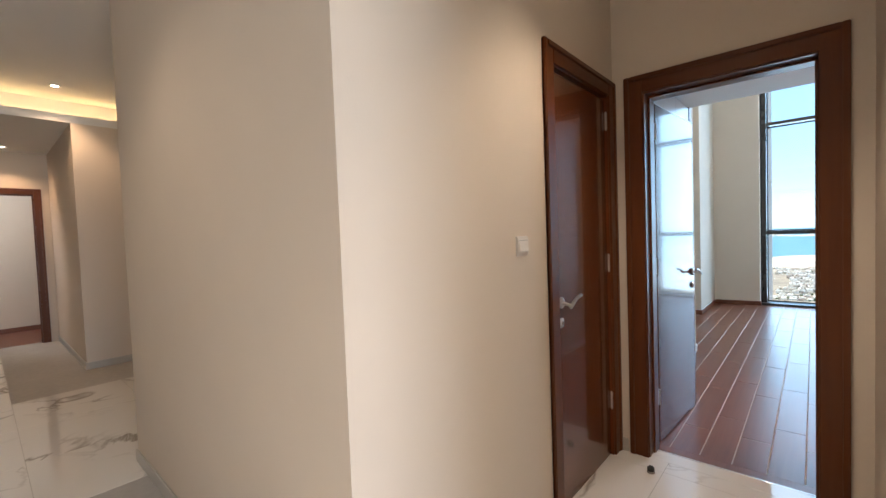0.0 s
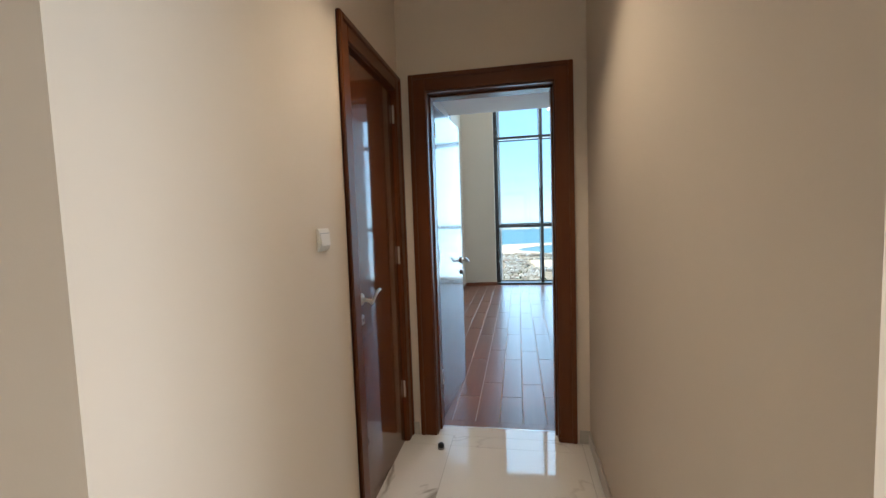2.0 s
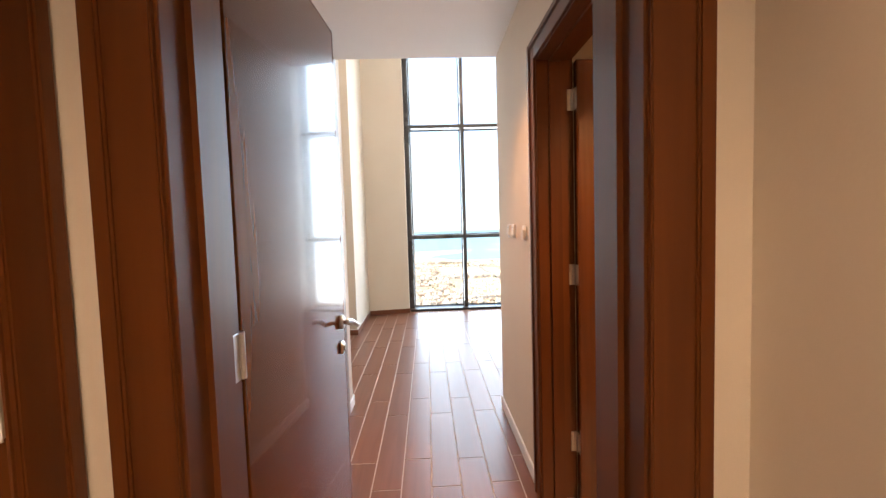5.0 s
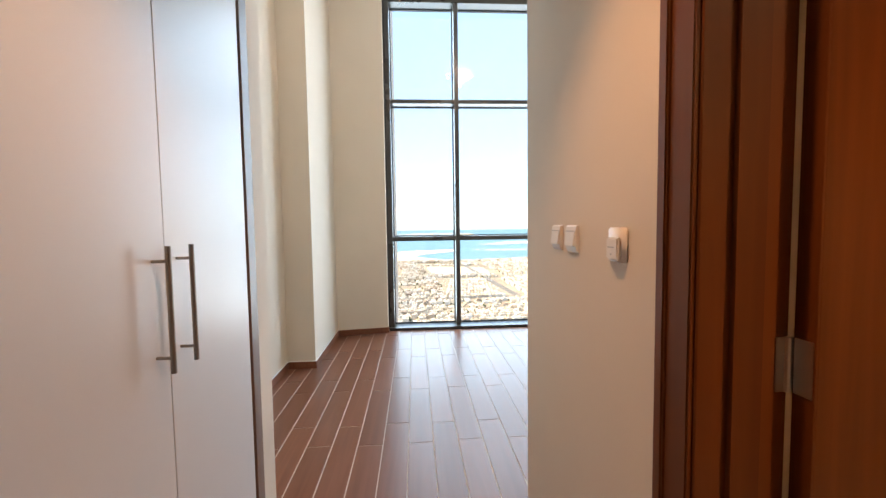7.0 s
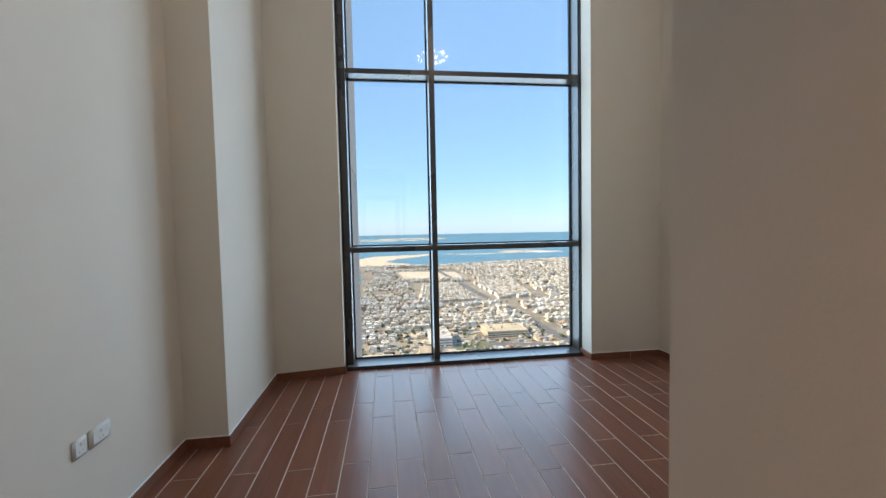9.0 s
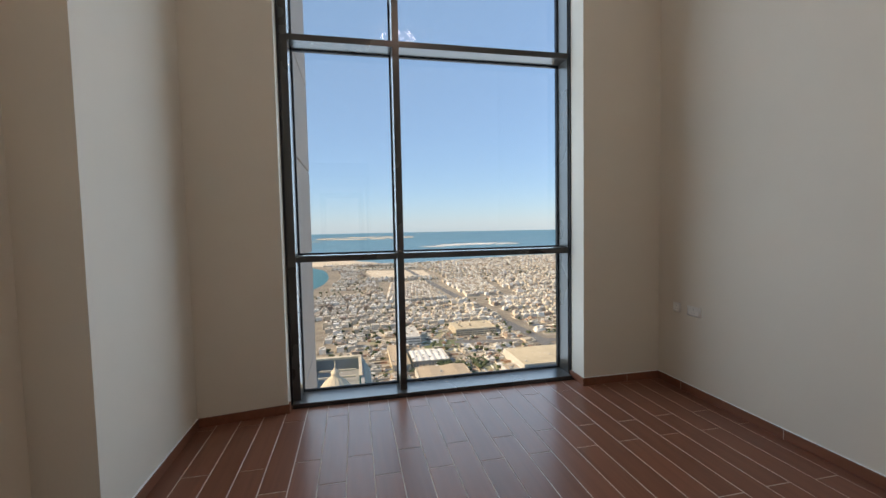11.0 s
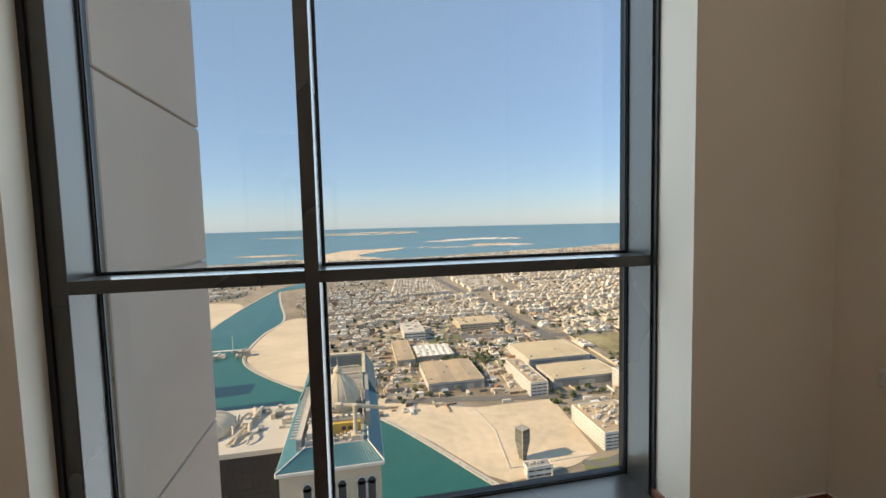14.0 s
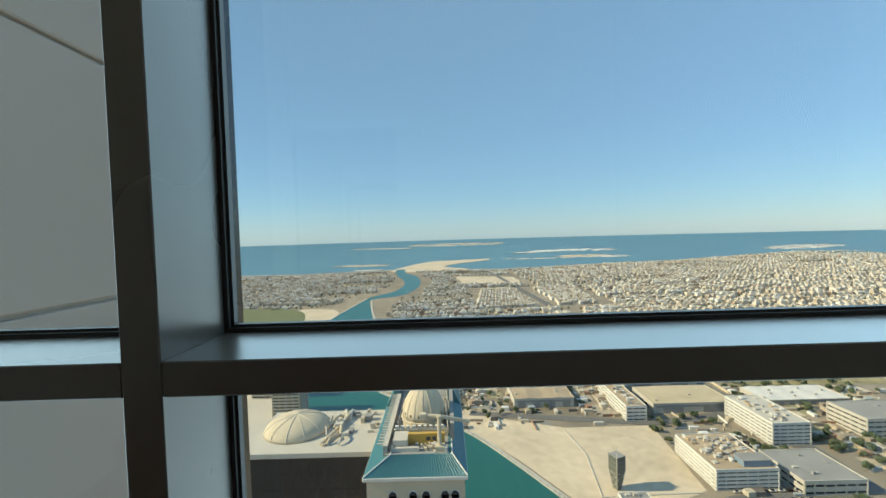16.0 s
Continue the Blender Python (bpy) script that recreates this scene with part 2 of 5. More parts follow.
def lathe(profile, seg=24, at=(0, 0, 0)):
    """A turned shape from (radius, height) pairs."""
    bm = bmesh.new()
    rings = []
    for r, z in profile:
        rings.append([bm.verts.new((at[0] + r * math.cos(2 * math.pi * i / seg), at[1] + r * math.sin(2 * math.pi * i / seg), at[2] + z)) for i in range(seg)])
    for a, b in zip(rings, rings[1:]):
        for i in range(seg):
            j = (i + 1) % seg
            bm.faces.new((a[i], a[j], b[j], b[i]))
    bm.faces.new(rings[0][::-1])
    bm.faces.new(rings[-1])
    bmesh.ops.recalc_face_normals(bm, faces=bm.faces[:])
    return bm


def part(name, bm, material, parent=None, label="", smooth=False):
    me = bpy.data.meshes.new(name)
    bm.to_mesh(me)
    bm.free()
    me.materials.append(material)
    if smooth:
        me.shade_smooth()
    ob = new(name, me)
    if parent:
        ob.parent = parent
    if label:
        ob["label"] = label
    return ob


def structure(name, bm, material, label="", category=""):
    return tagged(part(name, bm, material), label, category, kind="structure")


def thing(name, label, category, at=(0, 0, 0), group=""):
    ob = new(name)
    ob.matrix_world = pose(*at)
    return tagged(ob, label, category, group)


def tube(pts, r, seg=12):
    """A round bar that follows a line of points."""
    bm = bmesh.new()
    pts = [Vector(p) for p in pts]
    rings = []
    for i, p in enumerate(pts):
        d = (pts[min(i + 1, len(pts) - 1)] - pts[max(i - 1, 0)]).normalized()
        q = d.to_track_quat("Z", "Y")
        rings.append([bm.verts.new(p + q @ Vector((r * math.cos(2 * math.pi * k / seg), r * math.sin(2 * math.pi * k / seg), 0))) for k in range(seg)])
    for a, b in zip(rings, rings[1:]):
        for i in range(seg):
            j = (i + 1) % seg
            bm.faces.new((a[i], a[j], b[j], b[i]))
    bm.faces.new(rings[0][::-1])
    bm.faces.new(rings[-1])
    bmesh.ops.recalc_face_normals(bm, faces=bm.faces[:])
    return bm


# ---------------------------------------------------------------- plan
XL, XR = -0.565, 0.570          # vestibule and passage walls
DOOR_T = 0.20                   # thickness of the wall with the bedroom door
PASS_END = 2.465                # end of the passage wall
XLW, XCOL = -1.215, -0.943      # bedroom's long wall and its column's face
COL_Y = 4.79
XRW = 3.045                     # bedroom's other long wall
WIN_Y = 5.995                   # inner face of the window wall
FR_Y = 6.235                    # front of the window frame
GL_Y = 6.435                    # glass
OUT_Y = 6.50                    # outer face of the facade
WX0, WX1 = -0.308, 2.252        # window opening
WZ = 4.36                       # window head
CEIL_B = 4.52                   # bedroom ceiling
CEIL_P = 2.65                   # passage ceiling
CEIL_V = 2.85                   # vestibule ceiling
HALL_Y = -2.03                  # hall's near wall

# ---------------------------------------------------------------- walls, floors, ceilings
DX0, DX1, DZ = -0.392, 0.392, 2.20      # bedroom door opening (in the wall, inside its lining)
LD0, LD1 = -0.815, -0.095               # door in the vestibule's side wall
BA0, BA1, BAZ = 0.50, 1.345, 2.20       # bathroom door in the passage wall
PW = 0.16                               # passage wall thickness

# wall with the bedroom door
structure("wall_door", boxes((-3.0, 0, 0, DX0 - .02, DOOR_T, 3.3), (DX1 + .02, 0, 0, 2.9, DOOR_T, 3.3), (DX0 - .02, 0, DZ + .02, DX1 + .02, DOOR_T, 3.3)), PAINT, "cream painted wall around the dark bedroom door", "wall")
# vestibule side wall with the closed door
structure("wall_vestibule_side", boxes((XL - .15, HALL_Y, 0, XL, LD0 - .02, 3.3), (XL - .15, LD1 + .02, 0, XL, 0, 3.3), (XL - .15, LD0 - .02, DZ + .02, XL, LD1 + .02, 3.3)), PAINT, "cream painted wall with a closed dark door", "wall")
structure("wall_hall_side", boxes((-2.93, HALL_Y, 0, XL - .15, HALL_Y + .15, 3.3)), PAINT, "cream painted hall wall", "wall")
structure("wall_vestibule_right", boxes((XR, HALL_Y, 0, XR + .15, 0, 3.3)), PAINT, "cream painted plain wall", "wall")
structure("wall_hall_right", boxes((XR + .15, HALL_Y, 0, 4.45, HALL_Y + .15, 3.3)), PAINT, "cream painted hall wall", "wall")
# the hall, running away from the vestibule
structure("wall_hall_nib", boxes((-8.2, -1.89, 0, -5.85, -0.8, 2.80)), PAINT, "cream painted return wall in the hall", "wall")
structure("wall_recess", boxes((-5.85, -0.9, 0, -2.75, -0.75, 3.3), (-2.93, HALL_Y + .15, 0, -2.78, -0.9, 3.3)), PAINT, "cream painted recess wall", "wall")
structure("wall_hall_end", boxes((-8.3, -2.04, 0, -8.2, -0.8, 3.3), (-8.3, -4.2, 0, -8.2, -3.0, 3.3), (-8.3, -3.0, 2.22, -8.2, -2.04, 3.3)), PAINT, "cream painted end wall with a doorway", "wall")
structure("wall_hall_back", boxes((-8.3, -4.35, 0, 4.45, -4.2, 3.3)), PAINT, "cream painted hall wall", "wall")
structure("wall_hall_window", boxes((4.3, -4.2, 0, 4.45, HALL_Y, 0.5), (4.3, -4.2, 2.7, 4.45, HALL_Y, 3.3), (4.3, -4.2, 0.5, 4.45, -4.0, 2.7), (4.3, -2.3, 0.5, 4.45, HALL_Y, 2.7)), PAINT, "unseen cream painted wall with an assumed window opening", "wall")
structure("wall_far_room", boxes((-9.85, -4.4, 0, -9.75, -0.8, 2.9), (-9.75, -4.4, 0, -8.3, -4.35, 2.9), (-9.75, -0.9, 0, -8.3, -0.8, 2.9)), PAINT, "pale painted wall of the far room", "wall")
structure("ceiling_far_room", boxes((-11.2, -4.4, 2.9, -8.3, -0.8, 3.0)), CEIL, "white ceiling of the far room", "ceiling")
structure("floor_far_room", boxes((-11.2, -4.4, -.1, -8.3, -0.8, 0.0)), PLANK, "red-brown wood-effect floor of the far room", "floor")
structure("baseboard_far_room", boxes((-9.75, -4.3, 0, -9.735, -0.9, .08)), SKIRT, "dark skirting in the far room", "skirting")

# ceilings
structure("ceiling_vestibule", boxes((XL, HALL_Y, CEIL_V, XR, 0, CEIL_V + .1)), CEIL, "white vestibule ceiling", "ceiling")
structure("ceiling_hall", boxes((-6.20, -4.2, 3.10, 4.3, -0.75, 3.2)), CEIL, "white raised hall ceiling above a lit cove", "ceiling")
structure("ceiling_hall_low", boxes((-8.2, -4.2, 2.80, -5.85, -0.8, 2.85)), CEIL, "white lowered ceiling at the hall's end", "ceiling")
structure("trim_cove_lip", boxes((-5.87, -4.2, 2.85, -5.85, -0.8, 2.89)), CEIL, "white lip of the ceiling cove", "cove")
structure("trim_cove_back", boxes((-6.20, -4.2, 2.85, -6.12, -0.8, 3.10)), CEIL, "white back of the ceiling cove", "cove")
structure("cove_light", boxes((-6.06, -4.1, 2.86, -6.02, -0.95, 2.875)), COVE, "warm strip light hidden in the ceiling cove", "strip light")
structure("ceiling_passage", boxes((-1.3, DOOR_T, CEIL_P, XR + PW, PASS_END, CEIL_P + .1)), CEIL, "white lowered passage ceiling", "ceiling")
structure("ceiling_bedroom", boxes((-1.5, PASS_END - 2.3, CEIL_B, XRW + .2, OUT_Y, CEIL_B + .15)), CEIL, "white high bedroom ceiling", "ceiling")
structure("wall_bulkhead", boxes((-1.3, PASS_END - .1, CEIL_P + .1, XR + PW, PASS_END, CEIL_B)), PAINT, "cream painted wall above the passage", "wall")

# passage wall with the bathroom door
structure("wall_passage", boxes((XR, DOOR_T, 0, XR + PW, BA0 - .02, CEIL_P), (XR, BA1 + .02, 0, XR + PW, PASS_END, CEIL_P), (XR, BA0 - .02, BAZ + .02, XR + PW, BA1 + .02, CEIL_P)), PAINT, "cream painted passage wall with light switches", "wall")
structure("wall_bedroom_near", boxes((XR + PW, PASS_END - .15, 0, XRW, PASS_END, CEIL_B)), PAINT, "cream painted bedroom wall", "wall")
structure("wall_bathroom", boxes((2.5, DOOR_T, 0, 2.6, PASS_END - .15, CEIL_P)), PAINT, "pale bathroom wall", "wall")
structure("ceiling_bathroom", boxes((XR + PW, DOOR_T, 2.5, 2.6, PASS_END - .15, 2.6)), CEIL, "white bathroom ceiling", "ceiling")
structure("wall_bedroom_right", boxes((XRW, PASS_END - .15, 0, XRW + .2, OUT_Y, CEIL_B)), PAINT, "cream painted bedroom wall with sockets", "wall")
# wardrobe side: nib, long wall, column
structure("wall_nib", boxes((XLW, 2.45, 0, -0.617, 2.61, CEIL_P)), PAINT, "narrow cream wall end beside the wardrobe", "wall")
structure("wall_nib_above", boxes((XLW, PASS_END, CEIL_P, -0.617, 2.61, CEIL_B)), PAINT, "cream wall above the nib", "wall")
structure("wall_bedroom_left", boxes((XLW - .2, DOOR_T, 0, XLW, OUT_Y, CEIL_B)), PAINT, "cream painted long bedroom wall with sockets", "wall")
structure("wall_column", boxes((XLW, COL_Y, 0, XCOL, WIN_Y, CEIL_B)), PAINT, "cream painted square column", "column")
# window wall
def prism(points, z0, z1):
    bm = bmesh.new()
    a = [bm.verts.new((x, y, z0)) for x, y in points]
    b = [bm.verts.new((x, y, z1)) for x, y in points]
    for i in range(len(a)):
        j = (i + 1) % len(a)
        bm.faces.new((a[i], a[j], b[j], b[i]))
    bm.faces.new(a[::-1])
    bm.faces.new(b)
    bmesh.ops.recalc_face_normals(bm, faces=bm.faces[:])
    return bm


WIN_YL = 6.09                   # the wall's edge beside the window, slightly splayed
structure("wall_window_side", prism([(XLW, WIN_Y), (XCOL, WIN_Y), (WX0, WIN_YL), (WX0, OUT_Y), (XLW, OUT_Y)], 0, CEIL_B), PAINT, "cream painted wall beside the tall window", "wall")
structure("baseboard_window_side", prism([(XCOL, WIN_Y - .012), (WX0 + .012, WIN_YL - .012), (WX0 + .012, FR_Y - .09), (WX0, FR_Y - .09), (WX0, WIN_YL), (XCOL, WIN_Y)], 0, .07), SKIRT, "red-brown wood-effect tile skirting", "skirting")
structure("wall_window", boxes((WX1 + .012, WIN_Y, 0, XRW, OUT_Y, CEIL_B), (WX0, WIN_Y, WZ + .015, WX1 + .012, OUT_Y, CEIL_B)), PAINT, "cream painted wall around the tall window", "wall")

# skirtings
SK = 0.07
bm = boxes((XLW, 2.61, 0, XLW + .012, COL_Y - .012, SK), (XLW, COL_Y - .012, 0, XCOL + .012, COL_Y, SK), (XCOL, COL_Y, 0, XCOL + .012, WIN_Y - .012, SK), 
           (WX1 + .012, WIN_Y - .012, 0, XRW, WIN_Y, SK), (WX1, WIN_Y - .012, 0, WX1 + .012, FR_Y, SK), (XRW - .012, PASS_END, 0, XRW, WIN_Y - .012, SK), (XR + PW, PASS_END, 0, XRW - .012, PASS_END + .012, SK), bevel=0.002, seg=1)
structure("baseboard_bedroom", bm, SKIRT, "red-brown wood-effect tile skirting", "skirting")
structure("trim_skirting_caulk", boxes((XLW + .0005, 2.63, SK + .0005, XLW + .009, COL_Y - .010, SK + .007), (XLW + .009, COL_Y - .009, SK + .0005, XCOL + .009, COL_Y - .0005, SK + .007), (XCOL + .0005, COL_Y, SK + .0005, XCOL + .009, WIN_Y - .012, SK + .007), (WX1 + .012, WIN_Y - .009, SK + .0005, XRW - .012, WIN_Y - .0005, SK + .007), (XRW - .009, PASS_END + .02, SK + .0005, XRW - .0005, WIN_Y - .012, SK + .007), bevel=.001, seg=1), WHITEP, "white caulk bead along the skirting", "caulk")
jv = [(XLW + .0119, y, .001, XLW + .0127, y + .003, SK - .002) for y in (2.9, 3.8)] + [(XRW - .0127, y, .001, XRW - .0119, y + .003, SK - .002) for y in (3.0, 3.9, 4.8, 5.7)] + [(x, WIN_Y - .0127, .001, x + .003, WIN_Y - .0119, SK - .002) for x in (2.7,)]
structure("trim_skirting_joints", boxes(*jv), GROUT, "pale joints between the skirting tiles", "joint")
bm = boxes((XR - .012, BA1 + .12, 0, XR, PASS_END + .012, .08), (XR, PASS_END, 0, XR + PW, PASS_END + .012, .08), (-0.617, 2.45, 0, -0.605, 2.622, .08), (XLW + .02, 2.61, 0, -0.617, 2.622, .08), bevel=0.003, seg=1)
structure("baseboard_passage", bm, WHITEP, "white painted passage skirting", "skirting")
bm = boxes((XR - .012, HALL_Y - .012, 0, XR, -.001, .08), (XR, HALL_Y - .012, 0, 4.3, HALL_Y, .08), (XL, HALL_Y - .012, 0, XL + .012, LD0 - .115, .08), (-2.942, HALL_Y - .012, 0, XL, HALL_Y, .08), (DX1 + .115, -.012, 0, XR - .012, 0, .08), (XL + .001, -.012, 0, DX0 - .115, 0, .08),
           (-8.2, -1.902, 0, -5.838, -1.89, .08), (-5.85, -1.89, 0, -5.838, -0.9, .08), (-5.838, -0.912, 0, -2.93, -0.9, .08), bevel=0.003, seg=1)
structure("baseboard_hall", bm, STONE, "grey stone skirting in the hall", "skirting")


# ---------------------------------------------------------------- doors
def lining(name, label, x0, x1, h, depth, material_v, material_h, m, arch=0.10):
    """Frame of a door: lining, stop and stepped architraves on both faces. Opening x0..x1 along local x, wall from y 0 to depth."""
    root = thing(name, label, "door frame")
    root.matrix_world = m
    root["kind"] = "structure"
    j = 0.03
    part("jamb", boxes((x0 - .02, -.004, 0, x0 - .02 + j, depth + .004, h), bevel=.002, seg=1), material_v, root)
    part("jamb", boxes((x1 + .02 - j, -.004, 0, x1 + .02, depth + .004, h), bevel=.002, seg=1), material_v, root)
    part("head", boxes((x0 - .02, -.004, h - .01, x1 + .02, depth + .004, h + .02), bevel=.002, seg=1), material_h, root)
    part("stop", boxes((x0 + .01, depth * .35, 0, x0 + .022, depth - .05, h - .01), (x1 - .022, depth * .35, 0, x1 - .01, depth - .05, h - .01), (x0 + .01, depth * .35, h - .022, x1 - .01, depth - .05, h - .01)), material_v, root)
    for ya, yb in ((-.016, -.002), (depth + .002, depth + .016)):
        yo = ya - .008 if ya < 0 else yb + .008
        bl = (min(ya, yo), max(yb, yo))
        for a, b in ((x0 - arch, x0 + .004), (x1 - .004, x1 + arch)):
            part("architrave", boxes((a, ya, 0, b, yb, h + arch), bevel=.003), material_v, root)
            o = a if a < x0 - .05 else b
            d = .03 if a < x0 - .05 else -.03
            part("architrave_bead", boxes((min(o, o + d), bl[0], 0, max(o, o + d), bl[1], h + arch), bevel=.004), material_v, root)
        part("architrave_head", boxes((x0 + .004, ya, h - .004, x1 - .004, yb, h + arch), bevel=.003), material_h, root)
        part("head_bead", boxes((x0 - arch + .03, bl[0], h + arch - .03, x1 + arch - .03, bl[1], h + arch), bevel=.004), material_h, root)
    return root


def lever(parent, x, y, z, out, way):
    """A curved lever on a round rose with a lock escutcheon below; out: +1 or -1 along local y, way: the lever's direction along x."""
    s = out
    rose = lathe([(.024, 0), (.028, .003), (.028, .010), (.025, .013), (.012, .014)], 24)
    bmesh.ops.transform(rose, matrix=Matrix.Translation((x, y, z)) @ Euler((radians(-90 * s), 0, 0)).to_matrix().to_4x4(), verts=rose.verts)
    h = part("handle_rose", rose, STEEL, parent, "brushed steel rose", True)
    pts = [(x, y + s * .010, z), (x, y + s * .054, z - .008)]
    part("neck", tube(pts, .0085, 10), STEEL, h, "", True)
    pts = []
    for k in range(10):
        u = k / 9
        pts.append((x + way * (-.016 + .135 * u), y + s * (.062 - .004 * u), z - .016 + .043 * math.sin(u * 1.6)))
    part("lever", tube(pts, .0085, 10), STEEL, h, "", True)
    e = part("escutcheon", boxes((x - .021, y, z - .125, x + .021, y + s * .010, z - .075), bevel=.009, seg=3), STEEL, parent, "brushed steel lock escutcheon", True)
    part("cylinder_lock", lathe([(.009, 0), (.009, .016)], 14), DSTEEL, e).matrix_local = Matrix.Translation((x, y, z - .10)) @ Euler((radians(-90 * s), 0, 0)).to_matrix().to_4x4()


def door_leaf(name, label, w, h, m):
    """Leaf from its hinge edge at x 0 to w, thickness 0..0.042 along y, closed plane x-z; veneer face with a solid lipping."""
    root = thing(name, label, "door")
    root.matrix_world = m
    root["kind"] = "structure"
    part("leaf", boxes((.006, .001, .008, w - .006, .041, h - .006), bevel=.001, seg=1), WOODV, root)
    part("lipping", boxes((0, 0, .006, .006, .042, h), (w - .006, 0, .006, w, .042, h), (.006, 0, h - .006, w - .006, .042, h), bevel=.0012, seg=1), WOODV, root)
    return root


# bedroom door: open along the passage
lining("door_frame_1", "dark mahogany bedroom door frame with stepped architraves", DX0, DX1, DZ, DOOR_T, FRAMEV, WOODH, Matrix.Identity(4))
m = pose(DX0 + .012, DOOR_T + .012, 0, 0, 0, 85.6)
d1 = door_leaf("door_1", "open dark glossy mahogany bedroom door", 0.775, 2.175, m)
lever(d1, .715, 0, 1.055, -1, -1)
lever(d1, .715, .042, 1.055, 1, -1)
part("latch_plate", boxes((.775, .010, .93, .7775, .032, 1.12)), STEEL, d1, "steel latch plate")
for z in (2.0, 1.155, 0.31):
    bm = boxes((-.002, .004, z - .05, .001, .038, z + .05))
    add_cyl(bm, (-.008, -.002, z - .05), (-.008, -.002, z + .05), .007, 10)
    for dz in (-.035, 0, .035):
        add_cyl(bm, (-.004, .024, z + dz), (-.001, .024, z + dz), .004, 8)
    part("hinge", bm, STEEL, d1, "steel butt hinge")
    part("hinge_plate", boxes((DX0 + .009, DOOR_T - .045, z - .05, DX0 + .0125, DOOR_T - .004, z + .05), bevel=.001, seg=1), STEEL, bpy.data.objects["door_frame_1"], "steel hinge plate")

# closed door in the vestibule's side wall: local x along +y, local y into the wall
m = Matrix.Translation((XL, 0, 0)) @ Matrix.Rotation(radians(90), 4, "Z")
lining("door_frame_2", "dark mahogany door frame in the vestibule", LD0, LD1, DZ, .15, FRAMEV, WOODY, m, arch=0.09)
d2 = door_leaf("door_2", "closed dark glossy mahogany door with a steel lever", LD1 - LD0 - .026, 2.175, m @ pose(LD0 + .013, .012, 0))
lever(d2, .05, 0, 1.045, -1, 1)
for z in (2.05, 1.195, 0.345):
    bm = bmesh.new()
    add_cyl(bm, (LD1 - LD0 - .022, -.007, z - .05), (LD1 - LD0 - .022, -.007, z + .05), .007, 10)
    add_cyl(bm, (LD1 - LD0 - .022, -.007, z - .056), (LD1 - LD0 - .022, -.007, z + .056), .004, 8)
    part("hinge", bm, STEEL, d2, "steel hinge knuckle")

# bathroom door: frame in the passage wall, leaf opened into the bathroom
m = Matrix.Translation((XR, 0, 0)) @ Matrix.Rotation(radians(-90), 4, "Z")
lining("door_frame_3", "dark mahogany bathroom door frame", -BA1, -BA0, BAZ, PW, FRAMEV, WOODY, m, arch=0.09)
d3 = door_leaf("door_3", "open dark glossy mahogany bathroom door", 0.79, 2.175, pose(XR + PW + .016, BA1 - .056, 0, 0, 0, 1.5))
lever(d3, .735, 0, 1.03, -1, -1)
part("latch_plate", boxes((.79, .010, .93, .7925, .032, 1.12)), STEEL, d3, "steel latch plate")
for z in (2.0, 1.155, 0.31):
    bm = boxes((-.002, .004, z - .05, .001, .038, z + .05), (-.030, .044, z - .05, .03, .047, z + .05))
    add_cyl(bm, (-.008, .045, z - .05), (-.008, .045, z + .05), .007, 10)
    part("hinge", bm, STEEL, d3, "steel butt hinge")
structure("threshold_bathroom", boxes((XR, BA0 - .005, 0, XR + PW, BA1 + .005, .012), bevel=.003, seg=1), MARBLE, "white marble bathroom threshold", "threshold")

# doorway at the hall's end
m = Matrix.Translation((-8.2, 0, 0)) @ Matrix.Rotation(radians(90), 4, "Z")
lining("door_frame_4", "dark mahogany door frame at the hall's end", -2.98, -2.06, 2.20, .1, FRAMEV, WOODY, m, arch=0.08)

# doorstop on the vestibule floor
ds = thing("door_stop", "small dark rubber floor doorstop", "doorstop", (-0.335, -0.165, 0))
part("base", lathe([(.020, 0), (.022, .004), (.020, .010), (.012, .012)], 20), DSTEEL, ds, "", True)
part("buffer", lathe([(.017, .010), (.019, .016), (.019, .028), (.012, .036), (.004, .038)], 20), BLACK, ds, "", True)

# ---------------------------------------------------------------- window
win = thing("window_1", "tall grey aluminium window with six panes", "window")
win["kind"] = "structure"
MX0, MX1 = 0.617, 0.675
fw = 0.060
SX0 = -0.288                  # left stile
ZB, ZT1, ZT2 = 0.035, 1.253, 3.060
part("stile", boxes((SX0, FR_Y, 0, SX0 + fw, GL_Y + .05, WZ), bevel=.002, seg=1), ALU, win)
part("stile", boxes((WX1 - .012, FR_Y, 0, WX1 + .010, GL_Y + .05, WZ), bevel=.002, seg=1), ALU, win)
part("stile_foot", boxes((SX0, FR_Y - .074, 0, SX0 + fw, FR_Y, ZB), bevel=.002, seg=1), ALU, win)
part("mullion", boxes((MX0, FR_Y, ZB, MX1, GL_Y + .05, WZ - fw), bevel=.002, seg=1), ALU, win)
part("bottom_rail", boxes((SX0 + fw, FR_Y - .075, 0, WX1 - .012, GL_Y + .05, ZB), bevel=.002, seg=1), ALU, win)
part("top_rail", boxes((SX0 + fw, FR_Y, WZ - fw, WX1 - .012, GL_Y + .05, WZ), bevel=.002, seg=1), ALU, win)
cols = ((SX0 + fw, MX0), (MX1, WX1 - .012))
for zt in (ZT1, ZT2):
    for a, b in cols:
        part("transom", boxes((a, FR_Y + .001, zt - .052, b, GL_Y + .05, zt), bevel=.002, seg=1), ALU, win)
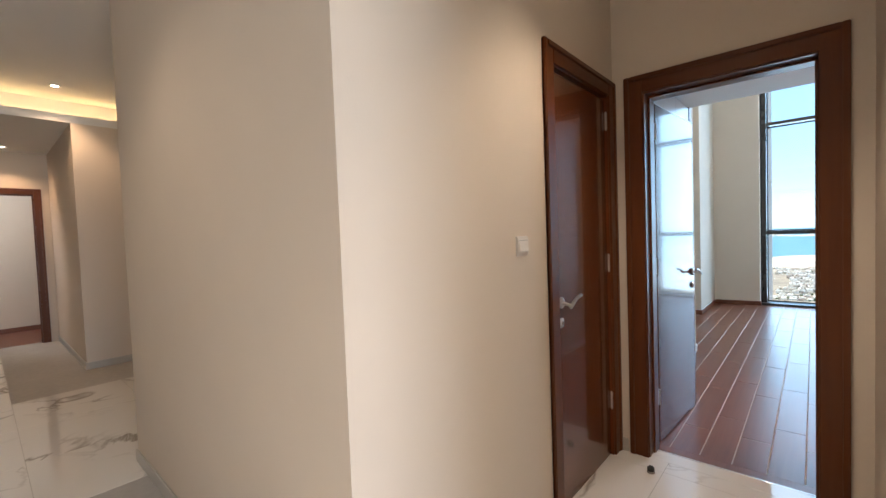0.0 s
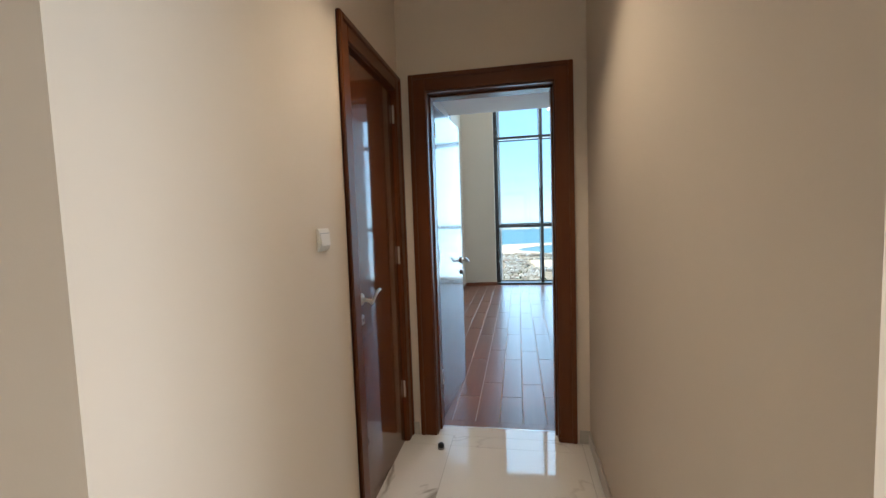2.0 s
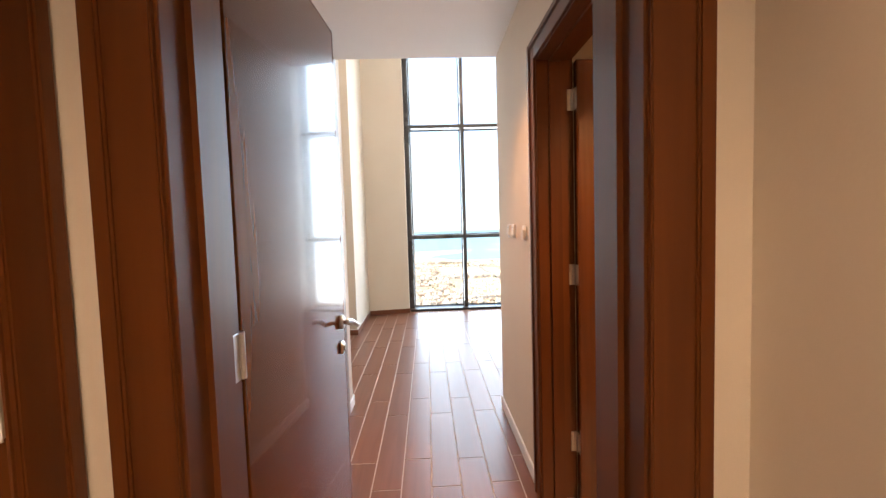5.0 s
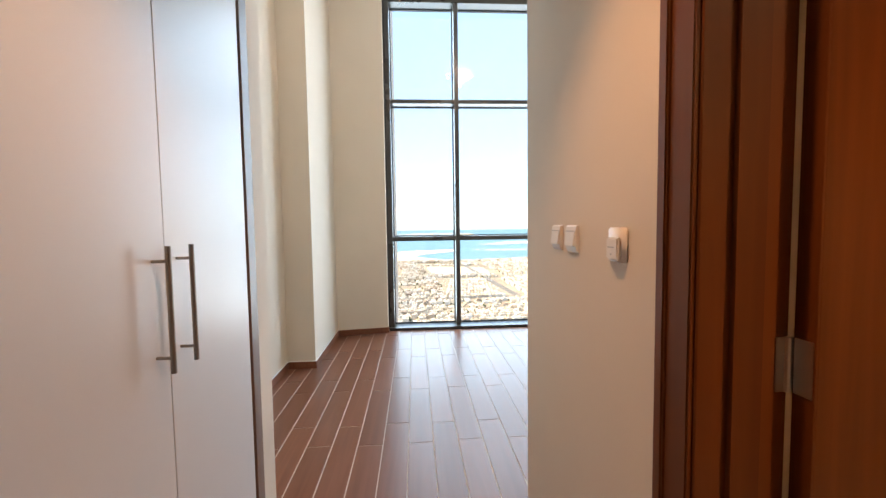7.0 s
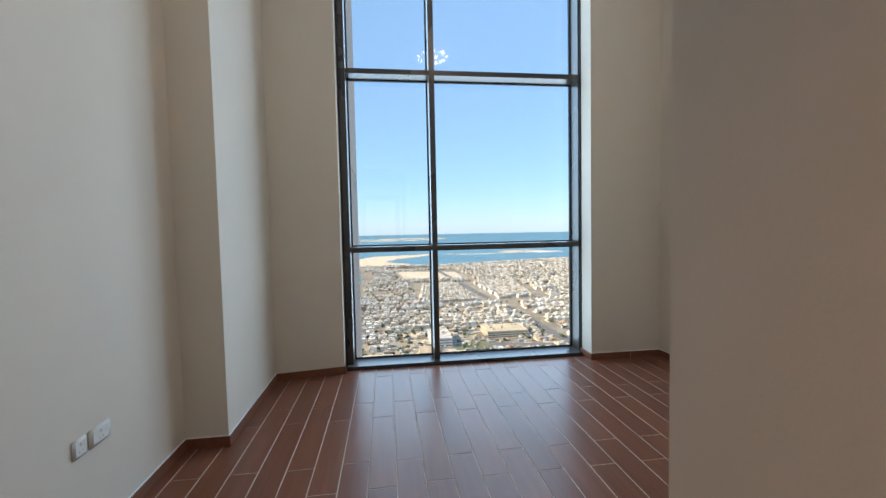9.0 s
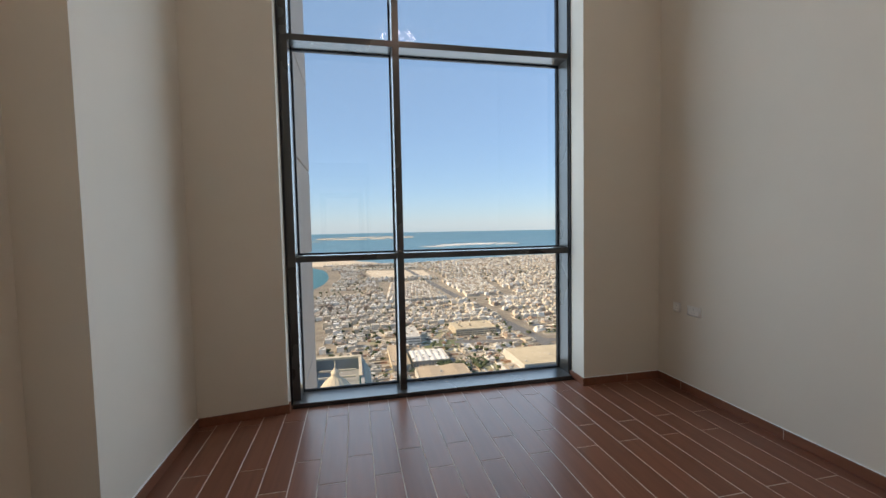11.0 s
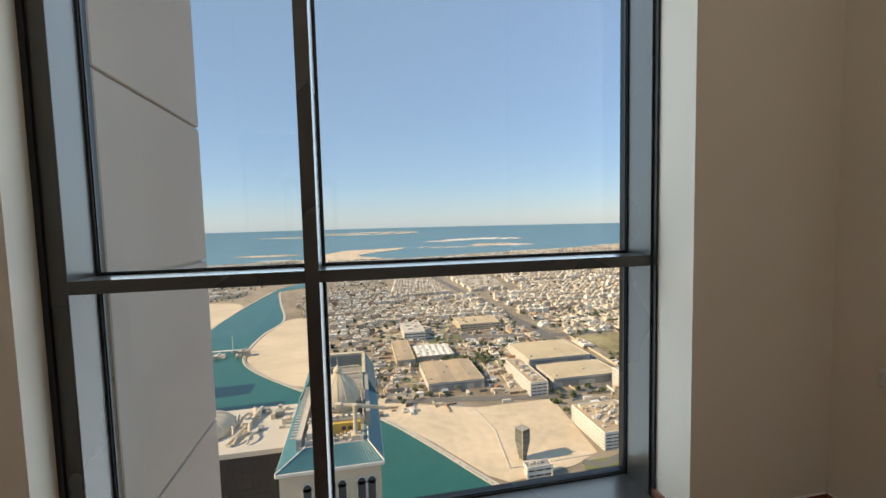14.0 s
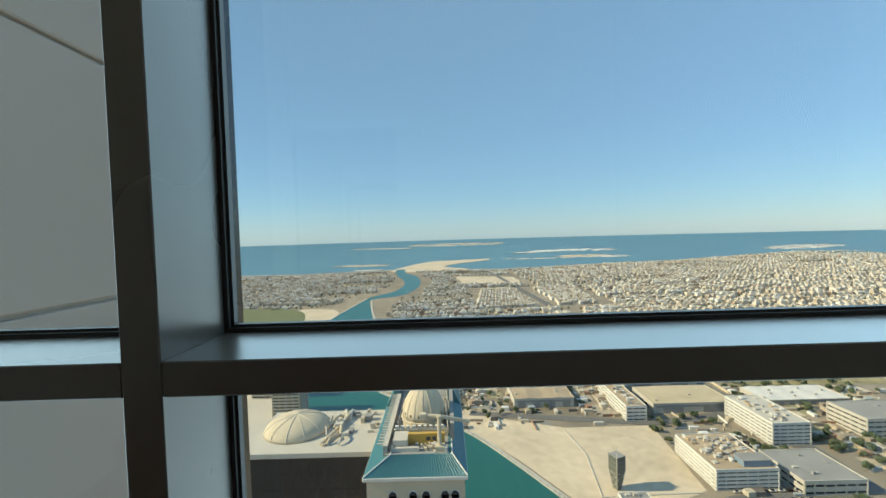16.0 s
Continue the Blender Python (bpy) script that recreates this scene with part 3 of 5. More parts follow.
for a, b in cols:
    for z0, z1 in ((ZB, ZT1 - .052), (ZT1, ZT2 - .052), (ZT2, WZ - fw)):
        g = .014
        pane = part("pane", boxes((a + .004, GL_Y, z0 + .004, b - .004, GL_Y + .006, z1 - .004)), GLASS, win, "clear glass pane")
        pane.visible_shadow = False
        for k, (d, y) in enumerate(((g, GL_Y - .016), (g * .6, GL_Y - .024))):
            part("gasket", boxes((a, y, z0, a + d, GL_Y - .001, z1), (b - d, y, z0, b, GL_Y - .001, z1), (a + d, y, z0, b - d, GL_Y - .001, z0 + d), (a + d, y, z1 - d, b - d, GL_Y - .001, z1)), BLACK, pane)
structure("trim_window_seal", boxes((WX0 + .001, FR_Y - .012, 0, SX0, GL_Y, WZ), (WX1 + .0, FR_Y - .022, 0, WX1 + .0125, FR_Y - .001, WZ), (SX0, FR_Y - .012, WZ + .001, WX1, GL_Y, WZ + .014), (SX0, FR_Y - .085, 0, WX1, FR_Y - .076, .010)), BLACK, "black sealant joint round the window frame", "seal")

# white precast fin outside the window
fin = thing("facade_fin", "white precast concrete facade fin with open joints", "facade fin")
fin["kind"] = "structure"
for z0, z1 in ((-3.2, -2.10), (-2.10, -1.03), (-1.03, .028), (.028, 1.208), (1.208, 2.136), (2.136, 3.1), (3.1, 4.1), (4.1, 5.1)):
    part("panel", boxes((-1.35, OUT_Y + .01, z0 + .008, -.237, 7.72, z1 - .008), bevel=.006, seg=1), PRECAST, fin)
part("core", boxes((-1.33, OUT_Y + .01, -3.2, -.262, 7.69, 5.1)), STONE, fin)

# ---------------------------------------------------------------- wardrobe
wd = thing("wardrobe", "built-in white wardrobe with brown edge trim and steel bar handles", "wardrobe")
WF = -0.611
part("carcass", boxes((XLW + .005, DOOR_T + .01, .0, WF - .022, 2.44, CEIL_P - .01)), LAMI, wd)
ends = (0.18 + DOOR_T, 0.725, 1.27, 1.815, 2.36)
for i, (a, b) in enumerate(zip(ends, ends[1:])):
    dr = part("door", boxes((WF - .020, a + .0015, .08, WF, b - .0015, CEIL_P - .03), bevel=.0012, seg=1), LAMI, wd)
    y = b - .058 if i % 2 == 0 else a + .055
    bm = tube([(WF + .042, y, 1.035), (WF + .042, y, 1.37)], .007, 12)
    for z in (1.075, 1.33):
        add_cyl(bm, (WF - .001, y, z), (WF + .042, y, z), .0045, 10)
    part("bar_handle", bm, DSTEEL, dr, "brushed steel bar handle", False)
part("plinth", boxes((WF - .05, DOOR_T + .01, 0, WF - .03, 2.36, .078)), EDGE, wd, "brown plinth")
part("end_trim", boxes((WF - .025, 2.375, 0, WF + .004, 2.447, CEIL_P - .012), bevel=.002, seg=1), EDGE, wd, "brown edge trim")

# ---------------------------------------------------------------- lamps
def downlight(at, watts, group, lamp=True, degrees=120, tone=WARM):
    root = thing("downlight", "round white recessed ceiling downlight, lit", "downlight", at, group)
    part("ring", lathe([(.030, -.001), (.046, -.001), (.048, -.005), (.044, -.009), (.034, -.006), (.030, -.001)], 28), WHITEP, root, "white trim ring", True)
    part("bulb", lathe([(.030, -.0015), (.028, -.0035), (.012, -.0045)], 20), BULB, root, "glowing bulb", True)
    if lamp:
        spot_lamp("downlight_beam", (at[0], at[1], at[2] - .03), watts, tone, degrees)
    return root


downlight((0.0, 1.42, CEIL_P), 13, "passage downlights", degrees=104, tone=(1.0, 0.58, 0.31))
downlight((1.25, 0.6, 2.5), 19, "bathroom downlights", tone=(1.0, 0.60, 0.32))
for x, y, z, w in ((-5.55, -2.03, 3.10, 12), (-7.83, -2.36, 2.80, 11), (-1.9, -2.9, 3.10, 9), (0.9, -3.1, 3.10, 20), (0.0, -1.0, CEIL_V, 17)):
    downlight((x, y, z), w, "hall downlights", degrees=100 if x == 0 else 112, tone=(1.0, 0.66, 0.38) if x < -5 else WARM)

# crystal ceiling lamp in the high bedroom
cl = thing("ceiling_lamp", "small lit crystal ceiling lamp", "ceiling lamp", (1.03, 3.55, CEIL_B))
part("canopy", lathe([(.26, 0), (.26, -.02), (.22, -.035)], 32), CHROME, cl, "chrome canopy", True)
for count, r, drop, k in ((9, .25, -.02, .8), (5, .14, -.07, .85), (1, 0, -.10, .9)):
    for i in range(count):
        a = 2 * math.pi * (i + .3 * (r > .2)) / count
        bm = lathe([(.006 * k, -.03 * k), (.026 * k, -.055 * k), (.032 * k, -.085 * k), (.020 * k, -.12 * k), (.004 * k, -.135 * k)], 8)
        arm = part("crystal", bm, CRYSTAL, cl, "glowing crystal drop")
        arm.location = (r * math.cos(a), r * math.sin(a), drop)
        part("wire", tube([(0, 0, -.03), (0, 0, -drop - .03)], .002, 6), CHROME, arm)

lamp = new("ceiling_lamp_light", bpy.data.lights.new("ceiling_lamp_light", "POINT"))
lamp.data.energy, lamp.data.color, lamp.data.shadow_soft_size = 3, (1.0, 0.70, 0.44), .04
lamp.location = (1.03, 3.55, CEIL_B - .25)
# unseen bare lamp, no fitting, added to brighten the far room
lamp = new("far_room_light", bpy.data.lights.new("far_room_light", "POINT"))
lamp.data.energy, lamp.data.color, lamp.data.shadow_soft_size = 14, (0.9, 0.95, 1.0), .2
lamp.location = (-9.0, -3.4, 2.6)

# ---------------------------------------------------------------- switches and sockets
def bowed(w, profile, edge=.0015):
    """A plate of width w whose front follows (height, depth) pairs, facing local -y."""
    bm = bmesh.new()
    sides = [[bm.verts.new((sx * w / 2, y, z)) for z, y in [(profile[0][0], 0)] + [(z, -d) for z, d in profile] + [(profile[-1][0], 0)]] for sx in (-1, 1)]
    a, b = sides
    for i in range(len(a)):
        j = (i + 1) % len(a)
        bm.faces.new((a[i], a[j], b[j], b[i]))
    bm.faces.new(a[::-1])
    bm.faces.new(b)
    bmesh.ops.recalc_face_normals(bm, faces=bm.faces[:])
    sharp = [e for e in bm.edges if len(e.link_faces) == 2 and e.calc_face_angle() > .7]
    bmesh.ops.bevel(bm, geom=sharp, offset=edge, segments=2, affect="EDGES", clamp_overlap=True)
    return bm


def plate(name, label, category, m, w=.086, h=.086, kind="rocker"):
    """Wall plate facing local -y, centred at the origin."""
    root = thing(name, label, category)
    root.matrix_world = m
    if kind == "rocker":
        part("plate", bowed(w, [(-h / 2, .003), (-h * .40, .008), (-h * .24, .0125), (h * .30, .0125), (h * .44, .010), (h / 2, .005)]), PLASTIC, root)
        # grey sheet colours in the shade of the gap round the key
        part("joint", boxes((-w * .43, -.0129, -h * .27, w * .43, -.0124, h * .295)), GREYP, root, "grey shade line in the joint round the key")
        part("rocker", bowed(w * .85, [(-h * .255, .0185), (-h * .05, .0165), (h * .28, .0135)]), PLASTIC, root, "white rocker key")
    else:
        part("plate", boxes((-w / 2, -.010, -h / 2, w / 2, 0, h / 2), bevel=.004, seg=3), PLASTIC, root, "", True)
    if kind == "socket":
        bm = boxes((-w * .36, -.012, -h * .36, w * .36, -.009, h * .36), bevel=.002, seg=1)
        part("insert", bm, PLASTIC, root)
        for hole in ((-.004, -.0128, .010, .004, -.0122, .022), (-.015, -.0128, -.016, -.007, -.0122, -.011), (.007, -.0128, -.016, .015, -.0122, -.011)):
            part("pin_hole", boxes(hole), GREYP, root)
    elif kind == "keycard":
        part("pocket", boxes((-w * .34, -.022, -h * .42, w * .34, -.009, h * .22), bevel=.004, seg=2), PLASTIC, root, "white card pocket")
        part("slot", boxes((-w * .22, -.0228, -h * .08, w * .16, -.0221, -h * .045)), GREYP, root, "dark slot")
        part("window_dot", boxes((-.005, -.0228, -h * .28, .001, -.0221, -h * .24)), GREYP, root)
    return root


WALL_PX = Matrix.Rotation(radians(90), 4, "Z")      # on a wall whose face looks to +x
WALL_NX = Matrix.Rotation(radians(-90), 4, "Z")     # on a wall whose face looks to -x
plate("light_switch", "white rocker light switch on the vestibule wall", "switch", Matrix.Translation((XL, -1.128, 1.345)) @ WALL_PX)
plate("light_switch", "white rocker light switch on the passage wall", "switch", Matrix.Translation((XR, 2.058, 1.365)) @ WALL_NX)
plate("light_switch", "white rocker light switch on the passage wall", "switch", Matrix.Translation((XR, 1.922, 1.365)) @ WALL_NX)
plate("card_switch", "white card switch with a dark slot", "switch", Matrix.Translation((XR, 1.625, 1.36)) @ WALL_NX, kind="keycard")
plate("wall_socket", "white wall socket low on the long wall", "socket", Matrix.Translation((XLW, 3.86, .505)) @ WALL_PX, kind="socket")
plate("wall_socket", "white double wall socket low on the long wall", "socket", Matrix.Translation((XLW, 3.99, .505)) @ WALL_PX, w=.146, kind="socket")
plate("wall_socket", "white wall socket on the bedroom wall", "socket", Matrix.Translation((XRW, 5.765, .72)) @ WALL_NX, kind="socket")
plate("wall_socket", "white double wall socket on the bedroom wall", "socket", Matrix.Translation((XRW, 5.575, .715)) @ WALL_NX, w=.146, kind="socket")

# ---------------------------------------------------------------- the city below
G = -170.0
SANDC = mat("pale_sand", (0.60, 0.49, 0.35), 0.95, vary=0.24, scale=0.16)
LAND = mat("dusty_ground", (0.27, 0.225, 0.165), 0.95, vary=0.45, scale=0.05)
ASPH = mat("asphalt", (0.15, 0.145, 0.135), 0.9, vary=0.15, scale=0.3)
KERB = mat("pale_paving", (0.50, 0.46, 0.39), 0.9, vary=0.1, scale=0.2)
CANAL = mat("green_canal_water", (0.012, 0.115, 0.095), 0.30, vary=0.12, scale=0.05, bump=0.3, bump_scale=0.8)
SEA = mat("sea_water", (0.085, 0.205, 0.245), 0.36, vary=0.14, scale=0.004, bump=0.3, bump_scale=0.3)
GRASS = mat("dry_grass", (0.285, 0.240, 0.120), 0.95, vary=0.65, scale=0.12)
LAWN = mat("green_lawn", (0.150, 0.165, 0.075), 0.95, vary=0.2, scale=0.2)
VILLA = island_mat("villa_render", [(0.66, 0.60, 0.50), (0.52, 0.44, 0.33), (0.70, 0.66, 0.58), (0.46, 0.385, 0.30), (0.60, 0.53, 0.43), (0.74, 0.71, 0.65), (0.36, 0.27, 0.20), (0.58, 0.50, 0.39), (0.50, 0.43, 0.34), (0.66, 0.59, 0.48)])
LEAF = island_mat("tree_foliage", [(0.045, 0.065, 0.025), (0.060, 0.075, 0.032), (0.035, 0.055, 0.022), (0.075, 0.085, 0.04)])
CONC = mat("pale_concrete", (0.52, 0.48, 0.41), 0.9, vary=0.10, scale=0.3)
WHITEC = mat("white_cladding", (0.66, 0.63, 0.57), 0.8, vary=0.10, scale=0.3)
TANROOF = mat("tan_roof", (0.43, 0.33, 0.22), 0.9, vary=0.22, scale=0.15)
GREYROOF = mat("grey_roof", (0.30, 0.29, 0.27), 0.9, vary=0.15, scale=0.15)
TEAL = mat("teal_metal_roof", (0.045, 0.165, 0.190), 0.45, vary=0.10, scale=0.4)
DARKG = mat("dark_window_glass", (0.03, 0.04, 0.05), 0.12, vary=0.3, scale=0.3)
TOWERG = mat("grey_green_glazing", (0.115, 0.125, 0.105), 0.3, vary=0.25, scale=0.5)
YELLOW = mat("ochre_paint", (0.52, 0.32, 0.075), 0.85, vary=0.08, scale=0.4)
WAVYG = mat("wavy_dark_glass", (0.025, 0.028, 0.032), 0.06, vary=0.3, scale=0.3, bump=1.0, bump_scale=0.55)
WAVYG.node_tree.nodes["Bump"].inputs["Distance"].default_value = 0.35
DUSTROOF = mat("dusty_flat_roof", (0.54, 0.44, 0.29), 0.92, vary=0.22, scale=0.12)
BLUEG = mat("blue_grey_glazing", (0.22, 0.30, 0.38), 0.25, vary=0.15, scale=0.3)
YARD = island_mat("yard_ground", [(0.54, 0.45, 0.33), (0.37, 0.32, 0.25), (0.58, 0.49, 0.37), (0.25, 0.24, 0.21), (0.46, 0.38, 0.27), (0.30, 0.275, 0.16)])
STUFFC = island_mat("yard_clutter", [(0.60, 0.56, 0.48), (0.30, 0.25, 0.19), (0.45, 0.37, 0.27), (0.68, 0.66, 0.62), (0.16, 0.14, 0.12), (0.50, 0.44, 0.34), (0.34, 0.20, 0.13), (0.30, 0.34, 0.37)])
CREAM = mat("cream_render", (0.56, 0.475, 0.345), 0.88, vary=0.13, scale=0.3)


def sea_z(r):
    """Height of the water sheet: flat as far as the coast, then lifted so that it closes at the horizon."""
    if r < 2900:
        return G - 0.8
    a0, a1 = (172.2 / 2900), 0.0140
    return 1.4 - r * (a0 + (a1 - a0) * (r - 2900) / (4960 - 2900))


def poly(points, z):
    bm = bmesh.new()
    vs = [bm.verts.new((x, y, z)) for x, y in points]
    f = bm.faces.new(vs)
    bm.normal_update()
    if f.normal.z < 0:
        bmesh.ops.reverse_faces(bm, faces=[f])
    bmesh.ops.triangulate(bm, faces=bm.faces[:])
    return bm


def smooth(points, n=4, closed=False):
    """The same line with rounded bends."""
    out, m = [], len(points)
    for i in range(m if closed else m - 1):
        p = [Vector(points[(i + k) % m] if closed else points[min(max(i + k, 0), m - 1)]) for k in (-1, 0, 1, 2)]
        for j in range(n):
            t = j / n
            q = 0.5 * (2 * p[1] + (p[2] - p[0]) * t + (2 * p[0] - 5 * p[1] + 4 * p[2] - p[3]) * t * t + (3 * p[1] - p[0] - 3 * p[2] + p[3]) * t ** 3)
            out.append((q.x, q.y))
    return out if closed else out + [tuple(points[-1])]


# land and sea
land_pts = [(-4600, 1500), (-1019, 1976), (-647, 1945), (-250, 2060), (-170, 2060), (0, 1960), (221, 1922), (597, 2051), (1234, 2195), (2170, 2604), (2996, 2853), (4000, 2900), (4600, 1500), (4600, -1500), (-4600, -1500)]
structure("ground", poly(land_pts, G), LAND, "dusty tan city ground reaching the coast", "ground")
bm = bmesh.new()
rings = []
for k in range(40):
    r = 400 + (4960 - 400) * k / 39
    rings.append([bm.verts.new((r * math.sin(radians(a)), r * math.cos(radians(a)), sea_z(r))) for a in range(-85, 86, 5)])
for a, b in zip(rings, rings[1:]):
    for i in range(len(a) - 1):
        bm.faces.new((a[i], b[i], b[i + 1], a[i + 1]))
bmesh.ops.recalc_face_normals(bm, faces=bm.faces[:])
for f in bm.faces:
    if f.normal.z < 0:
        f.normal_flip()
structure("water_sea", bm, SEA, "blue-green sea reaching the horizon", "sea")

right_bank = [(190, 80), (130, 170), (78, 258), (49, 309), (11, 366), (-69, 451), (-131, 528), (-152, 588), (-150, 690), (-135, 783), (-172, 963), (-200, 1120), (-120, 1200), (-88, 1422), (-117, 1714), (-179, 1882), (-200, 2090)]
left_bank = [(-245, 2080), (-215, 1813), (-150, 1520), (-155, 1294), (-215, 1150), (-237, 936), (-245, 740), (-225, 560), (-180, 460), (-135, 400), (-125, 330), (-85, 250), (-30, 180), (20, 130), (60, 90)]
structure("water_canal", poly(smooth(right_bank) + smooth(left_bank), G + .25), CANAL, "green canal winding to the sea", "canal")


def strip(points, width, z, h):
    """A raised band along a line of points."""
    bm = bmesh.new()
    n = len(points)
    rows = []
    for i, p in enumerate(points):
        a, b = Vector(points[max(i - 1, 0)]), Vector(points[min(i + 1, n - 1)])
        d = (b - a).normalized()
        nrm = Vector((-d.y, d.x)) * width / 2
        c = Vector(p)
        rows.append([bm.verts.new((*(c - nrm), z)), bm.verts.new((*(c - nrm), z + h)), bm.verts.new((*(c + nrm), z + h)), bm.verts.new((*(c + nrm), z))])
    for a, b in zip(rows, rows[1:]):
        for i in range(3):
            bm.faces.new((a[i], a[i + 1], b[i + 1], b[i]))
    bmesh.ops.recalc_face_normals(bm, faces=bm.faces[:])
    return bm


structure("pavement_quay", strip(smooth(right_bank[:12]), 4, G, .9), KERB, "pale canal-side promenade", "promenade")
structure("pavement_quay_far", strip(smooth(left_bank[4:11]), 4, G, .9), KERB, "pale canal-side promenade", "promenade")
structure("ground_sand_lot", poly([(14, 368), (52, 312), (80, 262), (92, 252), (142, 259), (166, 270), (176, 362), (100, 362), (30, 390), (5, 430), (-40, 440)], G + .3), SANDC, "empty raked sand lot", "sand lot")
structure("ground_sand_bank", poly(smooth([(-66, 455), (-128, 530), (-149, 590), (-147, 690), (-133, 775), (-95, 780), (-70, 640), (-55, 500)], 4, True), G + .3), SANDC, "bare sand bank inside the canal bend", "sand")
structure("ground_sand_far", poly(smooth([(-420, 930), (-330, 1000), (-245, 950), (-252, 740), (-300, 800), (-400, 790)], 4, True), G + .3), SANDC, "bare sandy bank", "sand")
structure("ground_sand_plain", poly([(33, 1670), (260, 1604), (258, 1417), (64, 1385)], G + .3), SANDC, "bare sand field in the city", "sand")
structure("ground_site", poly([(-290, 560), (-228, 555), (-183, 455), (-138, 398), (-128, 330), (-88, 250), (-120, 200), (-290, 260)], G + .3), CONC, "pale building-site ground", "site")
structure("ground_sand_spit", poly(smooth([(-257, 1965), (-224, 2248), (-96, 2620), (60, 2700), (170, 2730), (296, 2765), (234, 2590), (90, 2420), (5, 2260), (15, 2150), (111, 2012), (17, 1880), (-157, 1928)], 4, True), G + .2), SANDC, "pale sand spit in the sea", "beach")
structure("ground_beach", strip([(-170, 2058), (221, 1925), (597, 2054), (1234, 2198), (2170, 2607), (2996, 2856)], 26, G - .5, .9), SANDC, "narrow pale beach", "beach")
structure("ground_beach_far", strip([(-1900, 1870), (-1019, 1980), (-647, 1950), (-260, 2060)], 26, G - .5, .9), SANDC, "narrow pale beach", "beach")
structure("ground_field", poly([(300, 548), (470, 548), (470, 440), (306, 448)], G + .3), GRASS, "dry scrubby field", "field")
structure("ground_park", poly(smooth([(-560, 1000), (-380, 1010), (-300, 880), (-330, 780), (-520, 800)], 5, True), G + .35), LAWN, "green park by the canal", "park")
structure("ground_lawn", poly([(96, 610), (150, 600), (140, 560), (92, 570)], G + .35), LAWN, "small green pitch", "lawn")
structure("ground_verge", poly([(150, 262), (250, 262), (250, 251), (146, 252)], G + .4), LAWN, "green verge beside the highway", "verge")
# offshore islands: broken, curved breakwaters and low reclaimed banks
def breakwater(name, cx, cy, rx, ry, a0, a1, wide, seed, label, material=None):
    rk = random.Random(seed)
    verts_i, faces_i = [], []
    n = max(6, int((a1 - a0) / 5))
    for k in range(n):
        if rk.random() < .12:
            continue
        i = len(verts_i)
        w0 = wide * rk.uniform(.7, 1.6)
        for a in (a0 + (a1 - a0) * k / n, a0 + (a1 - a0) * (k + 1.1) / n):
            c, q = math.cos(radians(a)), math.sin(radians(a))
            for d, z in ((-w0, -2), (-w0 * .5, 2.2), (w0 * .5, 2.2), (w0, -2)):
                x, y = cx + (rx + d) * c, cy + (ry + d) * q
                verts_i.append((x, y, sea_z(math.hypot(x, y)) + z))
        for j in range(3):
            faces_i.append((i + j, i + 4 + j, i + 5 + j, i + j + 1))
    me = bpy.data.meshes.new(name)
    me.from_pydata(verts_i, [], faces_i)
    me.materials.append(material or SANDC)
    tagged(new(name, me), label, "island", kind="structure")


breakwater("ground_island_near", 640, 2760, 230, 110, 190, 345, 40, 1, "broken rock breakwater arc offshore", CONC)
breakwater("ground_island_inner", 940, 2800, 120, 60, 20, 380, 60, 2, "low reclaimed sand bank inside a breakwater")
breakwater("ground_island_core", 1040, 2690, 110, 36, 0, 360, 45, 3, "small reclaimed sand islet", WHITEC)
breakwater("ground_island_far", 960, 3180, 370, 250, 15, 165, 95, 4, "pale outer breakwater of an island", WHITEC)
breakwater("ground_island_bank", 120, 4420, 460, 90, 0, 360, 50, 5, "faint low island far out at sea")
breakwater("ground_island_bar", -620, 4120, 300, 40, 0, 180, 40, 6, "faint low sand bar far out at sea")
breakwater("ground_island_harbour", 2420, 2820, 190, 70, 20, 340, 70, 9, "pale harbour arm on the far coast", WHITEC)
breakwater("ground_groyne", -485, 2440, 150, 26, 0, 360, 30, 7, "low stone island off the beach")
breakwater("ground_groyne_outer", -390, 2130, 60, 22, 180, 360, 16, 8, "short stone groyne off the beach", WHITEC)

structure("pavement_lot_path", strip([(99, 358), (104, 318), (97, 266), (160, 268)], 1.0, G + .3, .5), CONC, "white kerbed path across the sand lot", "path")
fb = thing("footbridge", "slim white cable footbridge over the canal", "bridge", (-200, 600, G))
part("deck", boxes((-42, -2, 4, 52, 2, 4.8), bevel=.1, seg=1), WHITEC, fb)
for px in (-30, 30):
    part("pylon", tube([(px, 0, 0), (px, 0, 24)], .6, 8), WHITEC, fb)
    part("pier", boxes((px - 1.5, -2.5, 0, px + 1.5, 2.5, 4)), CONC, fb)

# bollards along the quay
bv, bf = [], []
for (xa, ya), (xb, yb) in zip(smooth(right_bank[:8], 8), smooth(right_bank[:8], 8)[1:]):
    for u in range(max(1, int(math.hypot(xb - xa, yb - ya) / 4))):
        q = u / max(1, int(math.hypot(xb - xa, yb - ya) / 4))
        x, y, i = xa + (xb - xa) * q - .9, ya + (yb - ya) * q - .5, len(bv)
        for z in (G + .9, G + 1.9):
            bv.extend([(x - .35, y - .35, z), (x + .35, y - .35, z), (x + .35, y + .35, z), (x - .35, y + .35, z)])
        bf.extend([(i + 4, i + 5, i + 6, i + 7)] + [(i + j, i + (j + 1) % 4, i + 4 + (j + 1) % 4, i + 4 + j) for j in range(4)])
me = bpy.data.meshes.new("quay_bollards")
me.from_pydata(bv, [], bf)
me.materials.append(GREYROOF)
tagged(new("quay_bollards", me), "dark bollards along the canal promenade", "bollards", kind="stuff")

